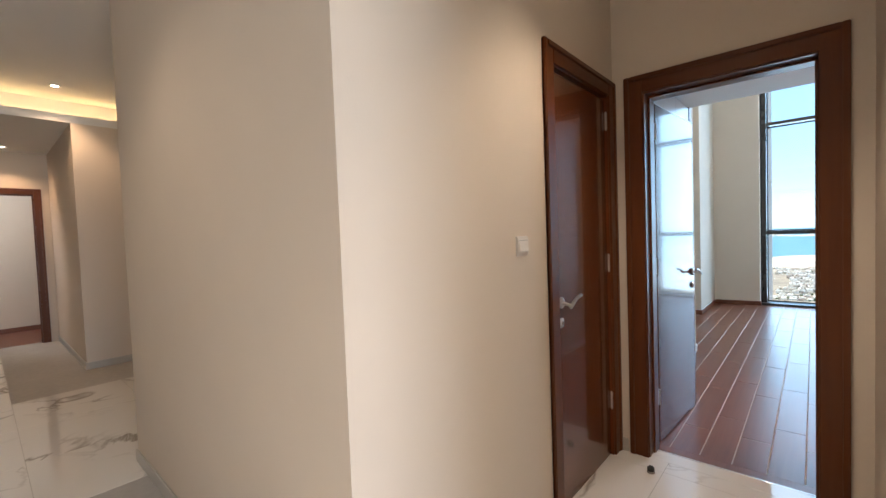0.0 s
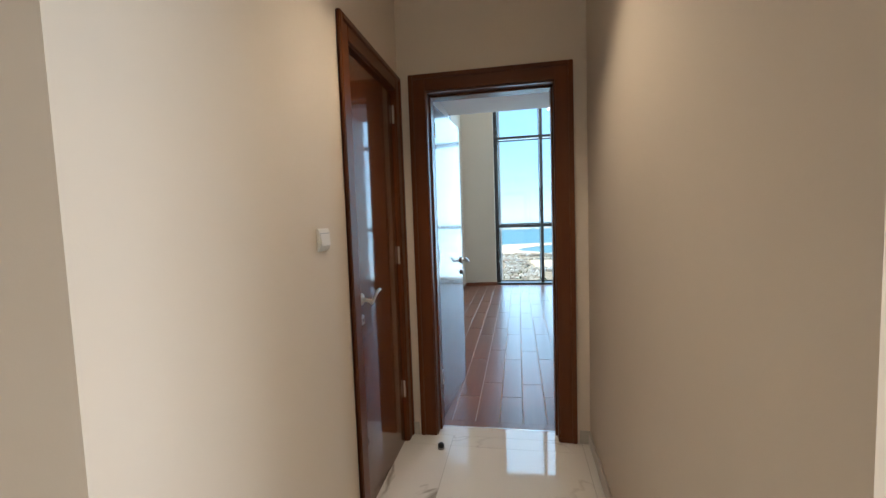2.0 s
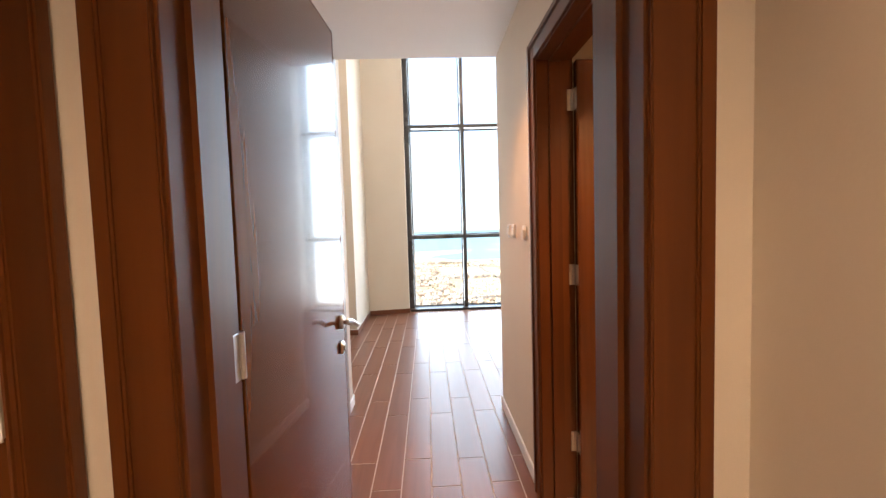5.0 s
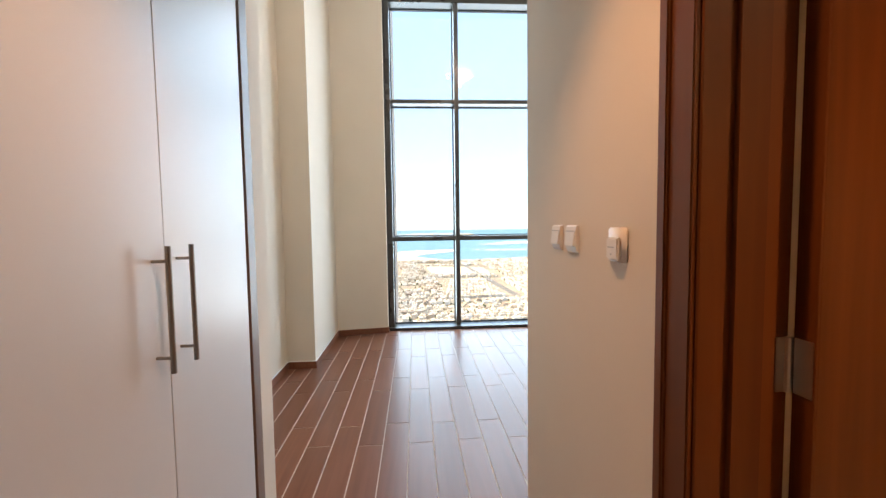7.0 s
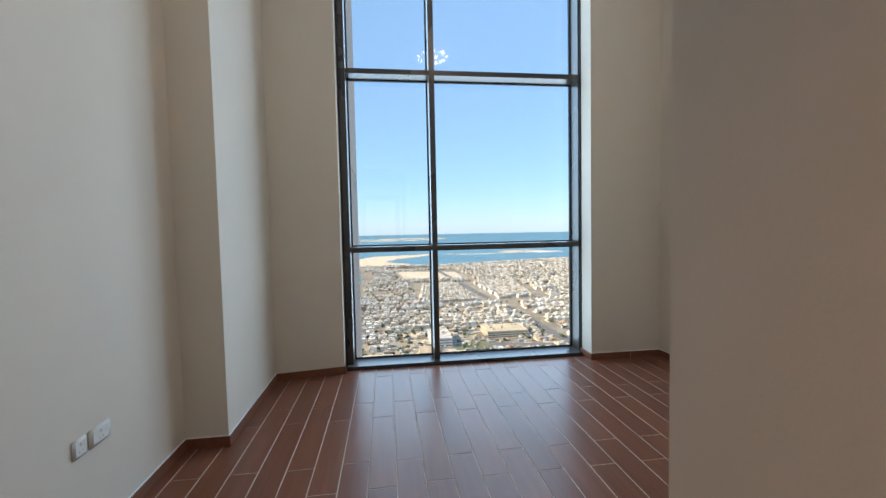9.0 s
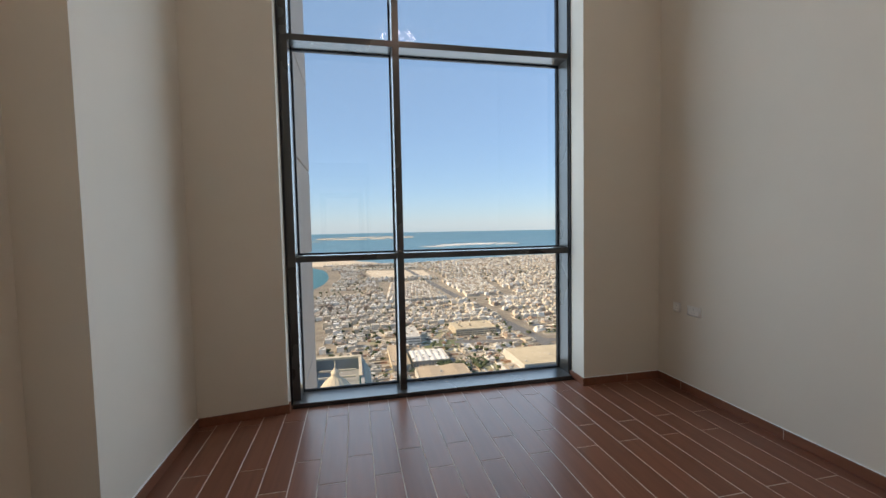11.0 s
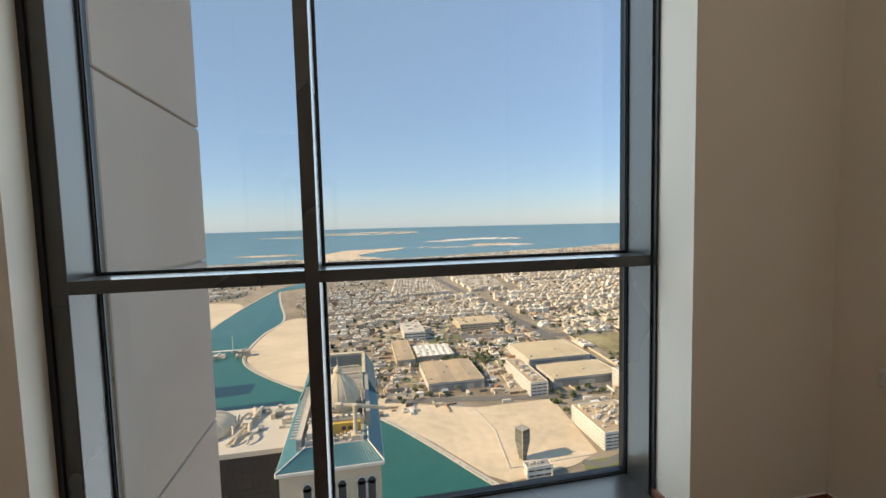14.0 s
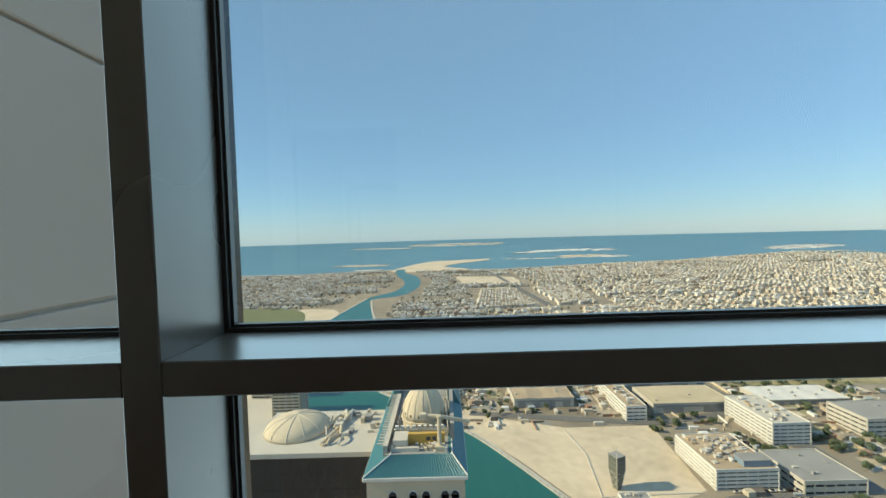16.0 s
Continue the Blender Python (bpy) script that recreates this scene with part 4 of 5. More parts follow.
# roads
structure("road_highway", boxes((40, 196, G, 700, 248, G + .35)), ASPH, "wide grey highway", "road")
structure("road_avenue", strip([(268, 262), (277, 393), (268, 487), (264, 614), (248, 794), (225, 1200), (190, 1900)], 18, G, .4), ASPH, "straight grey avenue", "road")
structure("road_cross", strip([(140, 590), (291, 562), (470, 566), (900, 590)], 14, G, .42), ASPH, "grey cross street", "road")
structure("trim_field_wall", strip([(294, 548), (290, 480), (286, 425)], 1.0, G, 2.4), CREAM, "pale wall along the scrubby field", "wall")
structure("road_ring", strip(smooth([(150, 262), (157, 257), (166, 256), (180, 262), (215, 263), (262, 262)], 4), 5, G, .45), ASPH, "grey curved access road", "road")
structure("road_lane", strip([(20, 396), (180, 366), (262, 383)], 9, G, .42), ASPH, "grey lane behind the sand lot", "road")
structure("trim_road_barrier", boxes((60, 221, G, 700, 222, G + 1.3), (60, 248.5, G, 700, 249.2, G + 1.2)), KERB, "pale highway barrier", "barrier")


FOOT = []


def banded(name, label, x0, y0, x1, y1, h, floors, wall, roof, clutter=6, seed=1):
    """A block with recessed window bands on its faces, a roof slab and roof plant."""
    rnd = random.Random(seed)
    root = thing(name, label, "building", (x0, y0, G))
    w, d = x1 - x0, y1 - y0
    fh = h / floors
    part("core", boxes((.6, .6, 0, w - .6, d - .6, h - .3)), DARKG, root, "dark glazing")
    for k in range(floors + 1):
        z = k * fh
        part("floor_band", boxes((0, 0, max(0, z - fh * .36), w, d, z + fh * .27 if k < floors else z + .2)), wall, root)
    part("parapet", boxes((0, 0, h + .2, w, .5, h + 1.1), (0, d - .5, h + .2, w, d, h + 1.1), (0, .5, h + .2, .5, d - .5, h + 1.1), (w - .5, .5, h + .2, w, d - .5, h + 1.1)), wall, root)
    FOOT.append((x0, y0, x1, y1))
    n = max(3, int(w / 6))
    px, py = boxes((-.35, 0, 0, .35, .75, h)), boxes((0, -.35, 0, .75, .35, h))
    for k in range(n + 1):
        for yy in (.05, d - .8):
            part("pier", px.copy(), wall, root).location = (w * k / n, yy, 0)
    n = max(3, int(d / 6))
    for k in range(n + 1):
        for xx in (.05, w - .8):
            part("pier", py.copy(), wall, root).location = (xx, d * k / n, 0)
    part("roof", boxes((.5, .5, h + .3, w - .5, d - .5, h + .5)), roof, root)
    for k in range(clutter):
        cx, cy = rnd.uniform(3, max(3.5, w - 6)), rnd.uniform(3, max(3.5, d - 6))
        part("roof_plant", boxes((cx, cy, h + .5, cx + rnd.uniform(1.2, 4), cy + rnd.uniform(1.2, 4), h + rnd.uniform(1.0, 2.6))), rnd.choice([wall, GREYROOF, CONC, TANROOF, CONC]), root)
    return root


def shed(name, label, x0, y0, x1, y1, h, wall, roof, ridge=1.5, bays=3):
    """A low warehouse: walls, shallow gabled roof bays, doors and roof ridges."""
    root = thing(name, label, "warehouse", (x0, y0, G))
    w, d = x1 - x0, y1 - y0
    part("wall", boxes((0, 0, 0, w, d, h)), wall, root)
    FOOT.append((x0, y0, x1, y1))
    part("parapet", boxes((0, -.5, h - .2, w, -.42, h + .7), (-.08, -.42, h - .2, 0, d + .4, h + .7), (w, -.42, h - .2, w + .08, d + .4, h + .7)), wall, root)
    part("strip_window", boxes((w * .04, -.1, h * .62, w * .96, 0, h * .82)), GREYROOF, root, "dark strip window")
    for k in range(bays):
        a, b = w * k / bays, w * (k + 1) / bays
        bm = bmesh.new()
        v = [bm.verts.new(p) for p in ((a, -.4, h), (b, -.4, h), ((a + b) / 2, -.4, h + ridge), (a, d + .4, h), (b, d + .4, h), ((a + b) / 2, d + .4, h + ridge))]
        for f in ((0, 1, 2), (3, 5, 4), (0, 2, 5, 3), (2, 1, 4, 5), (1, 0, 3, 4)):
            bm.faces.new([v[i] for i in f])
        bmesh.ops.recalc_face_normals(bm, faces=bm.faces[:])
        part("roof_bay", bm, roof, root)
    for k in range(bays * 2):
        a = w * (k + .25) / (bays * 2)
        cx, cy = (k + .2 + .5 * (k % 2)) * w / (bays * 2 + 1), d * (.15 + .7 * ((k * 37) % 11) / 11)
        part("roof_vent", boxes((cx, cy, h, cx + 2.2, cy + 1.6, h + ridge + 1.2), bevel=.15, seg=1), CONC, root, "pale roof vent")
        part("loading_door", boxes((a, -.25, 0, a + w / (bays * 4), 0, h * .6)), GREYROOF, root)
    return root


def balconies(root, w, d, h, floors):
    """Projecting slabs with parapets, a stair core and a scaffold on the roof."""
    fh = h / floors
    slab_x, slab_y = boxes((0, -1.6, 0, 5.2, 0, .3), (0, -1.6, .3, 5.2, -1.45, 1.3)), boxes((0, 0, 0, 1.6, 5.2, .3), (1.45, 0, .3, 1.6, 5.2, 1.3))
    for k in range(1, floors):
        for q in (.06, .40, .74):
            part("balcony", slab_x.copy(), CONC, root).location = (w * q, 0, k * fh)
            part("balcony", slab_y.copy(), CONC, root).location = (w, d * q, k * fh)
    part("stair_core", boxes((w * .35, d * .35, h, w * .65, d * .65, h + 5.5), bevel=.2, seg=1), CREAM, root, "cream roof stair core")
    for k in range(6):
        part("roof_post", tube([(w * (k + .5) / 6, 1.2, h), (w * (k + .5) / 6, 1.2, h + 3.4)], .16, 6), GREYROOF, root)
    return root


pb = banded("office_block", "white five-storey parking block with dark bands", 172, 270, 213, 318, 13, 5, WHITEC, TANROOF, 70, 3)
part("glazed_hall", boxes((20, 3, 13.4, 38, 12, 17.6), bevel=.1, seg=1), BLUEG, pb, "blue-grey glazed roof hall")
part("hall_roof", boxes((19.5, 2.6, 17.6, 38.5, 12.4, 18.0)), GREYROOF, pb)
banded("office_block", "white office block with window bands", 250, 323, 280, 378, 17, 6, WHITEC, CONC, 30, 4)
banded("office_block", "long white office block with window bands", 158, 371, 176, 440, 13, 4, WHITEC, TANROOF, 34, 5)
banded("office_block", "grey glazed office block by the trees", 330, 330, 400, 365, 15, 4, CONC, GREYROOF, 6, 6)
banded("office_block", "low pale block with a glazed front", 222, 262, 262, 300, 9, 2, CONC, GREYROOF, 5, 7)
shed("warehouse", "brown-roofed warehouse beside the sand lot", 64, 405, 122, 470, 9, CONC, TANROOF, 1.2, 2)
shed("warehouse", "large pale flat-roofed warehouse hall", 186, 440, 262, 505, 11, CONC, DUSTROOF, .5, 1)
shed("warehouse", "pale low warehouse with loading doors", 189, 385, 263, 428, 9, CONC, DUSTROOF, .5, 1)
shed("warehouse", "long tan shed round a yard", 40, 490, 62, 575, 7, CREAM, TANROOF, .8, 1)
shed("warehouse", "long striped-roof shed beside a yard", 66, 500, 112, 545, 6, CREAM, WHITEC, 1.0, 6)
shed("warehouse", "long white canopies beside the field", 300, 395, 380, 430, 5, CONC, WHITEC, .6, 4)
banded("school_block", "white school block beside the pitch", 60, 590, 90, 650, 12, 3, WHITEC, CONC, 14, 8)
banded("school_block", "tan school block beside the pitch", 150, 620, 215, 670, 10, 3, CREAM, DUSTROOF, 12, 9)
banded("kiosk", "small white pavilion at the sand lot's edge", 104, 252, 122, 259, 7, 2, WHITEC, GREYROOF, 3, 10)
balconies(banded("residential_tower", "tan apartment tower by the canal", -168, 396, -142, 420, 43, 14, CREAM, CONC, 14, 11), 26, 24, 43, 14)
balconies(banded("residential_tower", "tan apartment tower by the canal", -212, 448, -186, 474, 46, 15, CREAM, CONC, 14, 12), 26, 26, 46, 15)
banded("residential_block", "grey half-finished waterfront block", -275, 500, -232, 535, 30, 9, CONC, GREYROOF, 14, 14)
banded("residential_block", "grey waterfront apartment block", -330, 560, -286, 600, 34, 10, CONC, GREYROOF, 12, 15)
banded("residential_block", "tan canal-side apartment block", -330, 620, -270, 660, 22, 6, CREAM, CREAM, 5, 13)

# sculpture-like viewing tower on the sand lot
st = thing("viewing_tower", "grey-green glass viewing tower on a tapered lattice stem", "tower", (110, 275, G))
st.matrix_world = pose(110, 275, G, 0, 0, 24)
bm = bmesh.new()
bmesh.ops.create_cone(bm, cap_ends=True, segments=4, radius1=2.2, radius2=4.6, depth=12.5, matrix=Matrix.Translation((0, 0, 6.25)) @ Matrix.Rotation(radians(45), 4, "Z"))
part("stem", bm, TOWERG, st, "grey-green tapered stem")
for k in range(4):
    a, b = radians(45 + 90 * k), radians(135 + 90 * k)
    part("stem_edge", tube([(2.4 * math.cos(a), 2.4 * math.sin(a), 0), (4.9 * math.cos(a), 4.9 * math.sin(a), 12.5)], .22, 6), CONC, st)
    for j in range(5):
        z0, z1, r0, r1 = j * 2.5, j * 2.5 + 2.5, 2.4 + j * .5, 2.9 + j * .5
        p, q = (a, b) if j % 2 else (b, a)
        part("lattice_bar", tube([(r0 * math.cos(p), r0 * math.sin(p), z0), (r1 * math.cos(q), r1 * math.sin(q), z1)], .15, 5), CONC, st)
part("glass_box", boxes((-3.6, -3.6, 12.5, 3.6, 3.6, 23.0)), TOWERG, st, "grey-green glass box")
for sx in (-1, 1):
    for sy in (-1, 1):
        part("corner_post", boxes((sx * 3.65 - .22, sy * 3.65 - .22, 12.3, sx * 3.65 + .22, sy * 3.65 + .22, 26.0 if sx == sy else 24.2), bevel=.05, seg=1), CONC, st)
for z in (12.5, 16.0, 19.5, 23.0):
    part("frame_band", boxes((-3.75, -3.75, z - .12, 3.75, 3.75, z + .12)), GREYROOF, st)

# domed hotel tower under construction, close below
ht = thing("domed_tower", "cream tower with teal hipped roof and a ribbed dome", "tower", (-6.5, 90, 0))
BW = 10.3
part("shaft", boxes((-BW, .8, G, BW, 60, -49.2)), CREAM, ht)
part("cornice", boxes((-BW - .7, 0, -49.6, BW + .7, 61, -48.7), bevel=.15, seg=1), WHITEC, ht, "white cornice")


def hip(x0, x1, y0, y1, z0, x2, x3, y2, y3, z1):
    bm = bmesh.new()
    a = [bm.verts.new(p) for p in ((x0, y0, z0), (x1, y0, z0), (x1, y1, z0), (x0, y1, z0))]
    b = [bm.verts.new(p) for p in ((x2, y2, z1), (x3, y2, z1), (x3, y3, z1), (x2, y3, z1))]
    for i in range(4):
        j = (i + 1) % 4
        bm.faces.new((a[i], a[j], b[j], b[i]))
    bm.faces.new(b)
    return bm


part("hip_roof", hip(-BW - .6, BW + .6, .1, 36, -48.7, -BW + 4.5, BW - 2.5, 5.5, 35, -46.8), TEAL, ht, "teal ribbed metal roof")
for k in range(34):
    u = k / 33
    x0, x1 = -BW - .5 + u * (2 * BW + 1.0), -BW + 4.6 + u * (2 * BW - 7.2)
    part("roof_rib", tube([(x0, .15, -48.66), (x1, 5.5, -46.76)], .07, 4), TEAL, ht)
part("hip_edge", tube([(-BW - .6, .1, -48.6), (-BW + 4.5, 5.5, -46.7), (-BW + 4.5, 36, -46.7)], .17, 6), WHITEC, ht, "white roof edge")
part("hip_edge", tube([(BW + .6, .1, -48.6), (BW - 2.5, 5.5, -46.7), (BW - 2.5, 36, -46.7)], .15, 6), WHITEC, ht, "white roof edge")
part("roof_deck", boxes((-BW + 3.3, 5.6, -47.3, BW - 3.3, 55, -46.75)), GREYROOF, ht, "grey roof deck")
part("plant_room", boxes((-2.2, 9.6, -46.8, 6.2, 10.6, -44.2)), YELLOW, ht, "ochre painted wall")
part("plant_room", boxes((-5.4, 7.5, -46.8, -2.2, 12, -44.6)), CONC, ht, "grey plant room")
part("plant_room", boxes((-5.6, 6.5, -46.8, .5, 7.3, -45.9)), CONC, ht, "grey plant room")
part("plant_window", boxes((2.0, 9.45, -45.7, 2.9, 9.6, -44.9)), DARKG, ht)
part("plant_window", boxes((3.4, 9.45, -45.7, 4.3, 9.6, -44.9)), DARKG, ht)
DCX, DCY = 0.9, 21
part("drum", lathe([(5.6, -46.8), (5.6, -45.2), (5.9, -45.0), (5.9, -44.6), (5.3, -44.4)], 12, (DCX, DCY, 0)), CREAM, ht, "cream polygonal drum")
prof = [(5.45, -44.5), (5.4, -43.2), (5.15, -41.9), (4.65, -40.6), (3.95, -39.4), (3.05, -38.3), (2.1, -37.4), (1.35, -36.8), (1.0, -36.5), (1.0, -35.9), (1.15, -35.7), (.8, -35.1), (.3, -34.6), (.10, -34.0), (.05, -32.4)]
part("dome", lathe(prof, 32, (DCX, DCY, 0)), CREAM, ht, "cream dome with a finial", True)
for k in range(16):
    a = 2 * math.pi * k / 16
    rib = tube([(DCX + (q + .04) * math.cos(a), DCY + (q + .04) * math.sin(a), z) for q, z in prof[:9]], .07, 4)
    part("dome_rib", rib, CREAM, ht)
    part("dome_window", boxes((-.14, -.06, 0, .14, .10, .55)), DARKG, ht).matrix_local = Matrix.Translation((DCX + 5.42 * math.cos(a + .2), DCY + 5.42 * math.sin(a + .2), -43.4)) @ Matrix.Rotation(a + .2 + math.pi / 2, 4, "Z")
part("parapet", boxes((-6, 13.4, -46.8, 7, 14.3, -45.0)), CREAM, ht, "cream parapet")
for k in range(9):
    part("merlon", boxes((-5.6 + k * 1.35, 13.5, -45.0, -4.8 + k * 1.35, 14.2, -44.2)), WHITEC, ht)
part("side_gallery", boxes((-BW + 2.8, 6, -47.6, -BW + 3.8, 36, -45.2)), GREYROOF, ht, "dark roof gallery")
part("gallery_roof", boxes((-BW + 2.7, 6, -45.2, -BW + 3.9, 36, -44.9)), CONC, ht, "pale gallery roof")
for k in range(22):
    part("gallery_slat", boxes((-BW + 1.5, 6.4 + k * 1.35, -45.0, -BW + 2.8, 6.75 + k * 1.35, -44.7)), CONC, ht)
for k in range(15):
    part("gallery_post", boxes((-BW + 4.6, 6.5 + k * 3, -46.8, -BW + 4.8, 6.8 + k * 3, -45.2)), WHITEC, ht)
part("side_screen", boxes((BW - 2.8, 12, -46.8, BW - 1.8, 50, -43.0)), GREYROOF, ht, "dark roof screen")
part("rear_slope", hip(-BW - .6, -BW + 3.2, 36, 60.8, -48.7, -BW + 2.6, -BW + 3.2, 36.5, 58, -42.6), TEAL, ht, "teal rear roof slope")
part("rear_slope", hip(BW - 3.2, BW + .6, 36, 60.8, -48.7, BW - 3.2, BW - 2.6, 36.5, 58, -42.6), TEAL, ht, "teal rear roof slope")
part("rear_wall", boxes((-BW + 3.2, 55.2, -46.8, BW - 3.2, 56.2, -42.8)), GREYROOF, ht, "dark rear wall")
part("rear_edge", boxes((-BW + 2.6, 54.8, -42.8, BW - 2.6, 56.6, -42.1), (-BW + 2.4, 36.4, -42.6, -BW + 3.4, 54.8, -42.2), (BW - 3.4, 36.4, -42.6, BW - 2.4, 54.8, -42.2)), CREAM, ht, "cream rear parapet")
part("scaffold_beam", boxes((-5, 38, -43.2, 6, 38.5, -42.7), (-5, 44, -43.2, 6, 44.5, -42.7)), CREAM, ht, "cream roof beams")
rnd = random.Random(8)
for k in range(60):
    x, y = rnd.uniform(-5.2, 6.8), rnd.choice([rnd.uniform(5.9, 9.2), rnd.uniform(14.8, 16.5), rnd.uniform(27, 36)])
    if x < -1 and y < 12.2:
        x += 5
    q = rnd.uniform(.25, .9)
    part("roof_clutter", boxes((x, y, -46.8, x + q, y + rnd.uniform(.3, 1.0), -46.7 + rnd.uniform(.2, 1.0)), bevel=.03, seg=1), rnd.choice([CREAM, CONC, GREYROOF, WHITEC]), ht)
for k in range(10):
    part("service_pipe", tube([(BW - 2.9, 14 + k * 2.1, -46.7), (BW - 3.4, 14 + k * 2.1, -44.6), (BW - 3.4, 14.6 + k * 2.1, -43.4 + .3 * (k % 3))], .13, 6), rnd.choice([CONC, WHITEC]), ht)
for xa in (-4.9, -.6, 2.1, 6.1, 8.2):
    for grow, y0, y1, mt, nm, lab in ((.18, .68, .82, WHITEC, "window_surround", "pale arched window surround"), (0, .55, .9, DARKG, "arched_window", "dark arched window")):
        hw = .80 + grow
        bm = boxes((xa - hw, y0, -57.5 - grow, xa + hw, y1, -52.9))
        add_cyl(bm, (xa, y0, -52.9), (xa, y1, -52.9), hw, 18)
        part(nm, bm, mt, ht, lab)
crane = thing("building_crane", "white tower crane jib on the domed tower", "crane", (-4.8, 97, 0))
part("mast", tube([(3.4, 0, -46.8), (3.4, 0, -39.0)], .46, 8), CREAM, crane)
part("jib", tube([(-.8, 1, -39.2), (3.4, .8, -39.4), (10.2, 2.5, -41.6)], .46, 8), CREAM, crane)
part("cab", boxes((2.4, -.8, -46.8, 4.6, 1, -45.6), (-.9, .4, -39.8, .6, 1.6, -38.7), bevel=.1, seg=1), CREAM, crane)

pl = thing("domed_podium", "dark glass block with a pale roof and a low dome", "building", (-35, 104, 0))
part("block", boxes((-14, 0, G, 18, 22, -50.3)), WAVYG, pl, "dark wavy glass front")
for k in range(17):
    part("mullion", boxes((-14 + k * 1.97, -.06, -120, -13.93 + k * 1.97, 0, -51.2)), BLACK, pl)
for k in range(16):
    part("spandrel", boxes((-14, -.05, -55.5 - k * 3.9, 18, 0, -55.42 - k * 3.9)), BLACK, pl)
part("cornice", boxes((-15, -.8, -51.2, 18.5, 23, -49.9), bevel=.1, seg=1), CONC, pl, "pale cornice")
part("dome", lathe([(8.6 * math.cos(a), -49.9 + 4.0 * math.sin(a)) for a in [k * math.pi / 2 / 9 for k in range(9)]] + [(.3, -45.8)], 36, (-5, 12, 0)), CREAM, pl, "low cream dome", True)
for k in range(12):
    a = 2 * math.pi * k / 12
    part("dome_rib", tube([(-5 + 8.65 * math.cos(t) * math.cos(a), 12 + 8.65 * math.cos(t) * math.sin(a), -49.9 + 4.05 * math.sin(t)) for t in [j * math.pi / 2 / 6 for j in range(7)]], .10, 4), CONC, pl)
rnd = random.Random(5)
for k in range(14):
    x, y = rnd.uniform(5, 17), rnd.uniform(2, 20)
    part("roof_plant", boxes((x, y, -49.9, x + rnd.uniform(.6, 2.2), y + rnd.uniform(.6, 2.2), -49.9 + rnd.uniform(.6, 1.8))), rnd.choice([CONC, CREAM, GREYROOF]), pl)
for k in range(9):
    x, y, q = rnd.uniform(3, 9), rnd.uniform(1.5, 17), rnd.uniform(-1.5, 1.5)
    part("duct", tube([(x, y, -49.5), (x + q * .3, y + 1.6, -48.6), (x + q, y + rnd.uniform(2.5, 5), -48.7), (x + q * 1.4, y + 5.5, -49.6)], rnd.uniform(.22, .42), 7), rnd.choice([CREAM, WHITEC, CONC]), pl, "pale bent roof duct")
part("pipe", tube([(4.2, 2, -49.2), (6.2, 10, -49.2), (8, 19, -48.6)], .45, 8), CREAM, pl, "pale roof duct")

# cars on the highway
def car(x, y, color, where="on the highway", group="highway traffic"):
    root = thing("car", color[1] + " car " + where, "car", (x, y, G + .35), group)
    body = boxes((-2.2, -.9, .35, 2.2, .9, .95), bevel=.15, seg=2)
    part("body", body, color[0], root)
    part("cabin", boxes((-1.3, -.78, .9, .9, .78, 1.5), bevel=.22, seg=2), DARKG, root, "dark glazed cabin")
    for wx in (-1.35, 1.35):
        for wy in (-.85, .85):
            bm = bmesh.new()
            add_cyl(bm, (wx, wy - .1, .33), (wx, wy + .1, .33), .33, 14)
            part("wheel", bm, BLACK, root)


for k in range(14):
    rc = random.Random(40 + k)
    car(70 + k * 15 + rc.uniform(-5, 5), rc.choice([212, 217, 227, 233, 239, 244]), rc.choice([(WHITEC, "white"), (GREYROOF, "grey"), (BLACK, "black"), (WHITEC, "white")]))
for k in range(16):
    rc = random.Random(90 + k)
    car(184 + (k % 8) * 5.6 + rc.uniform(-.6, .6), 267.5 if k < 8 else 258.5, rc.choice([(WHITEC, "white"), (WHITEC, "white"), (GREYROOF, "grey"), (BLACK, "black")]), "parked beside the block", "parked cars")

# villas, one mesh of loose boxes; trees, one mesh of leafy clumps
KEEP = [(10, 185, 240, 400), (158, 400, 262, 440), (40, 125, 400, 580), (182, 290, 380, 512), (298, 475, 395, 552), (-260, -40, 260, 560), (55, 95, 585, 655), (88, 218, 555, 675), (254, 286, 240, 2000), (28, 265, 1380, 1675), (62, 400, 925, 1290)]
canal_mid = [(-175, 690), (-185, 783), (-200, 940), (-205, 1060), (-200, 1150), (-140, 1260), (-120, 1440), (-130, 1600), (-165, 1800), (-215, 2000)]
coast = [(-4600, 1500), (-1019, 1976), (-647, 1945), (-250, 2060), (221, 1922), (597, 2051), (1234, 2195), (2170, 2604), (2996, 2853), (4000, 2900)]


def free(x, y, pad=0):
    for a, b, c, d in KEEP:
        if a - pad < x < b + pad and c - pad < y < d + pad:
            return False
    for px, py in canal_mid:
        if abs(x - px) < 75 + pad and abs(y - py) < 100:
            return False
    if -150 < x < -50 and 440 < y < 790:
        return False
    if -560 < x < -240 and 730 < y < 1010:
        return False
    cy = np.interp(x, [p[0] for p in coast], [p[1] for p in coast])
    return y < cy - 30


rc = random.Random(11)
verts, faces, trees = [], [], []


def loose_box(x, y, z, w, d, h, ang):
    c, s = math.cos(ang), math.sin(ang)
    i = len(verts)
    for dz in (0, h):
        for dx, dy in ((-w, -d), (w, -d), (w, d), (-w, d)):
            verts.append((x + (dx * c - dy * s) / 2, y + (dx * s + dy * c) / 2, z + dz))
    faces.extend([(i + 4, i + 5, i + 6, i + 7), (i, i + 1, i + 5, i + 4), (i + 1, i + 2, i + 6, i + 5), (i + 2, i + 3, i + 7, i + 6), (i + 3, i, i + 4, i + 7)])


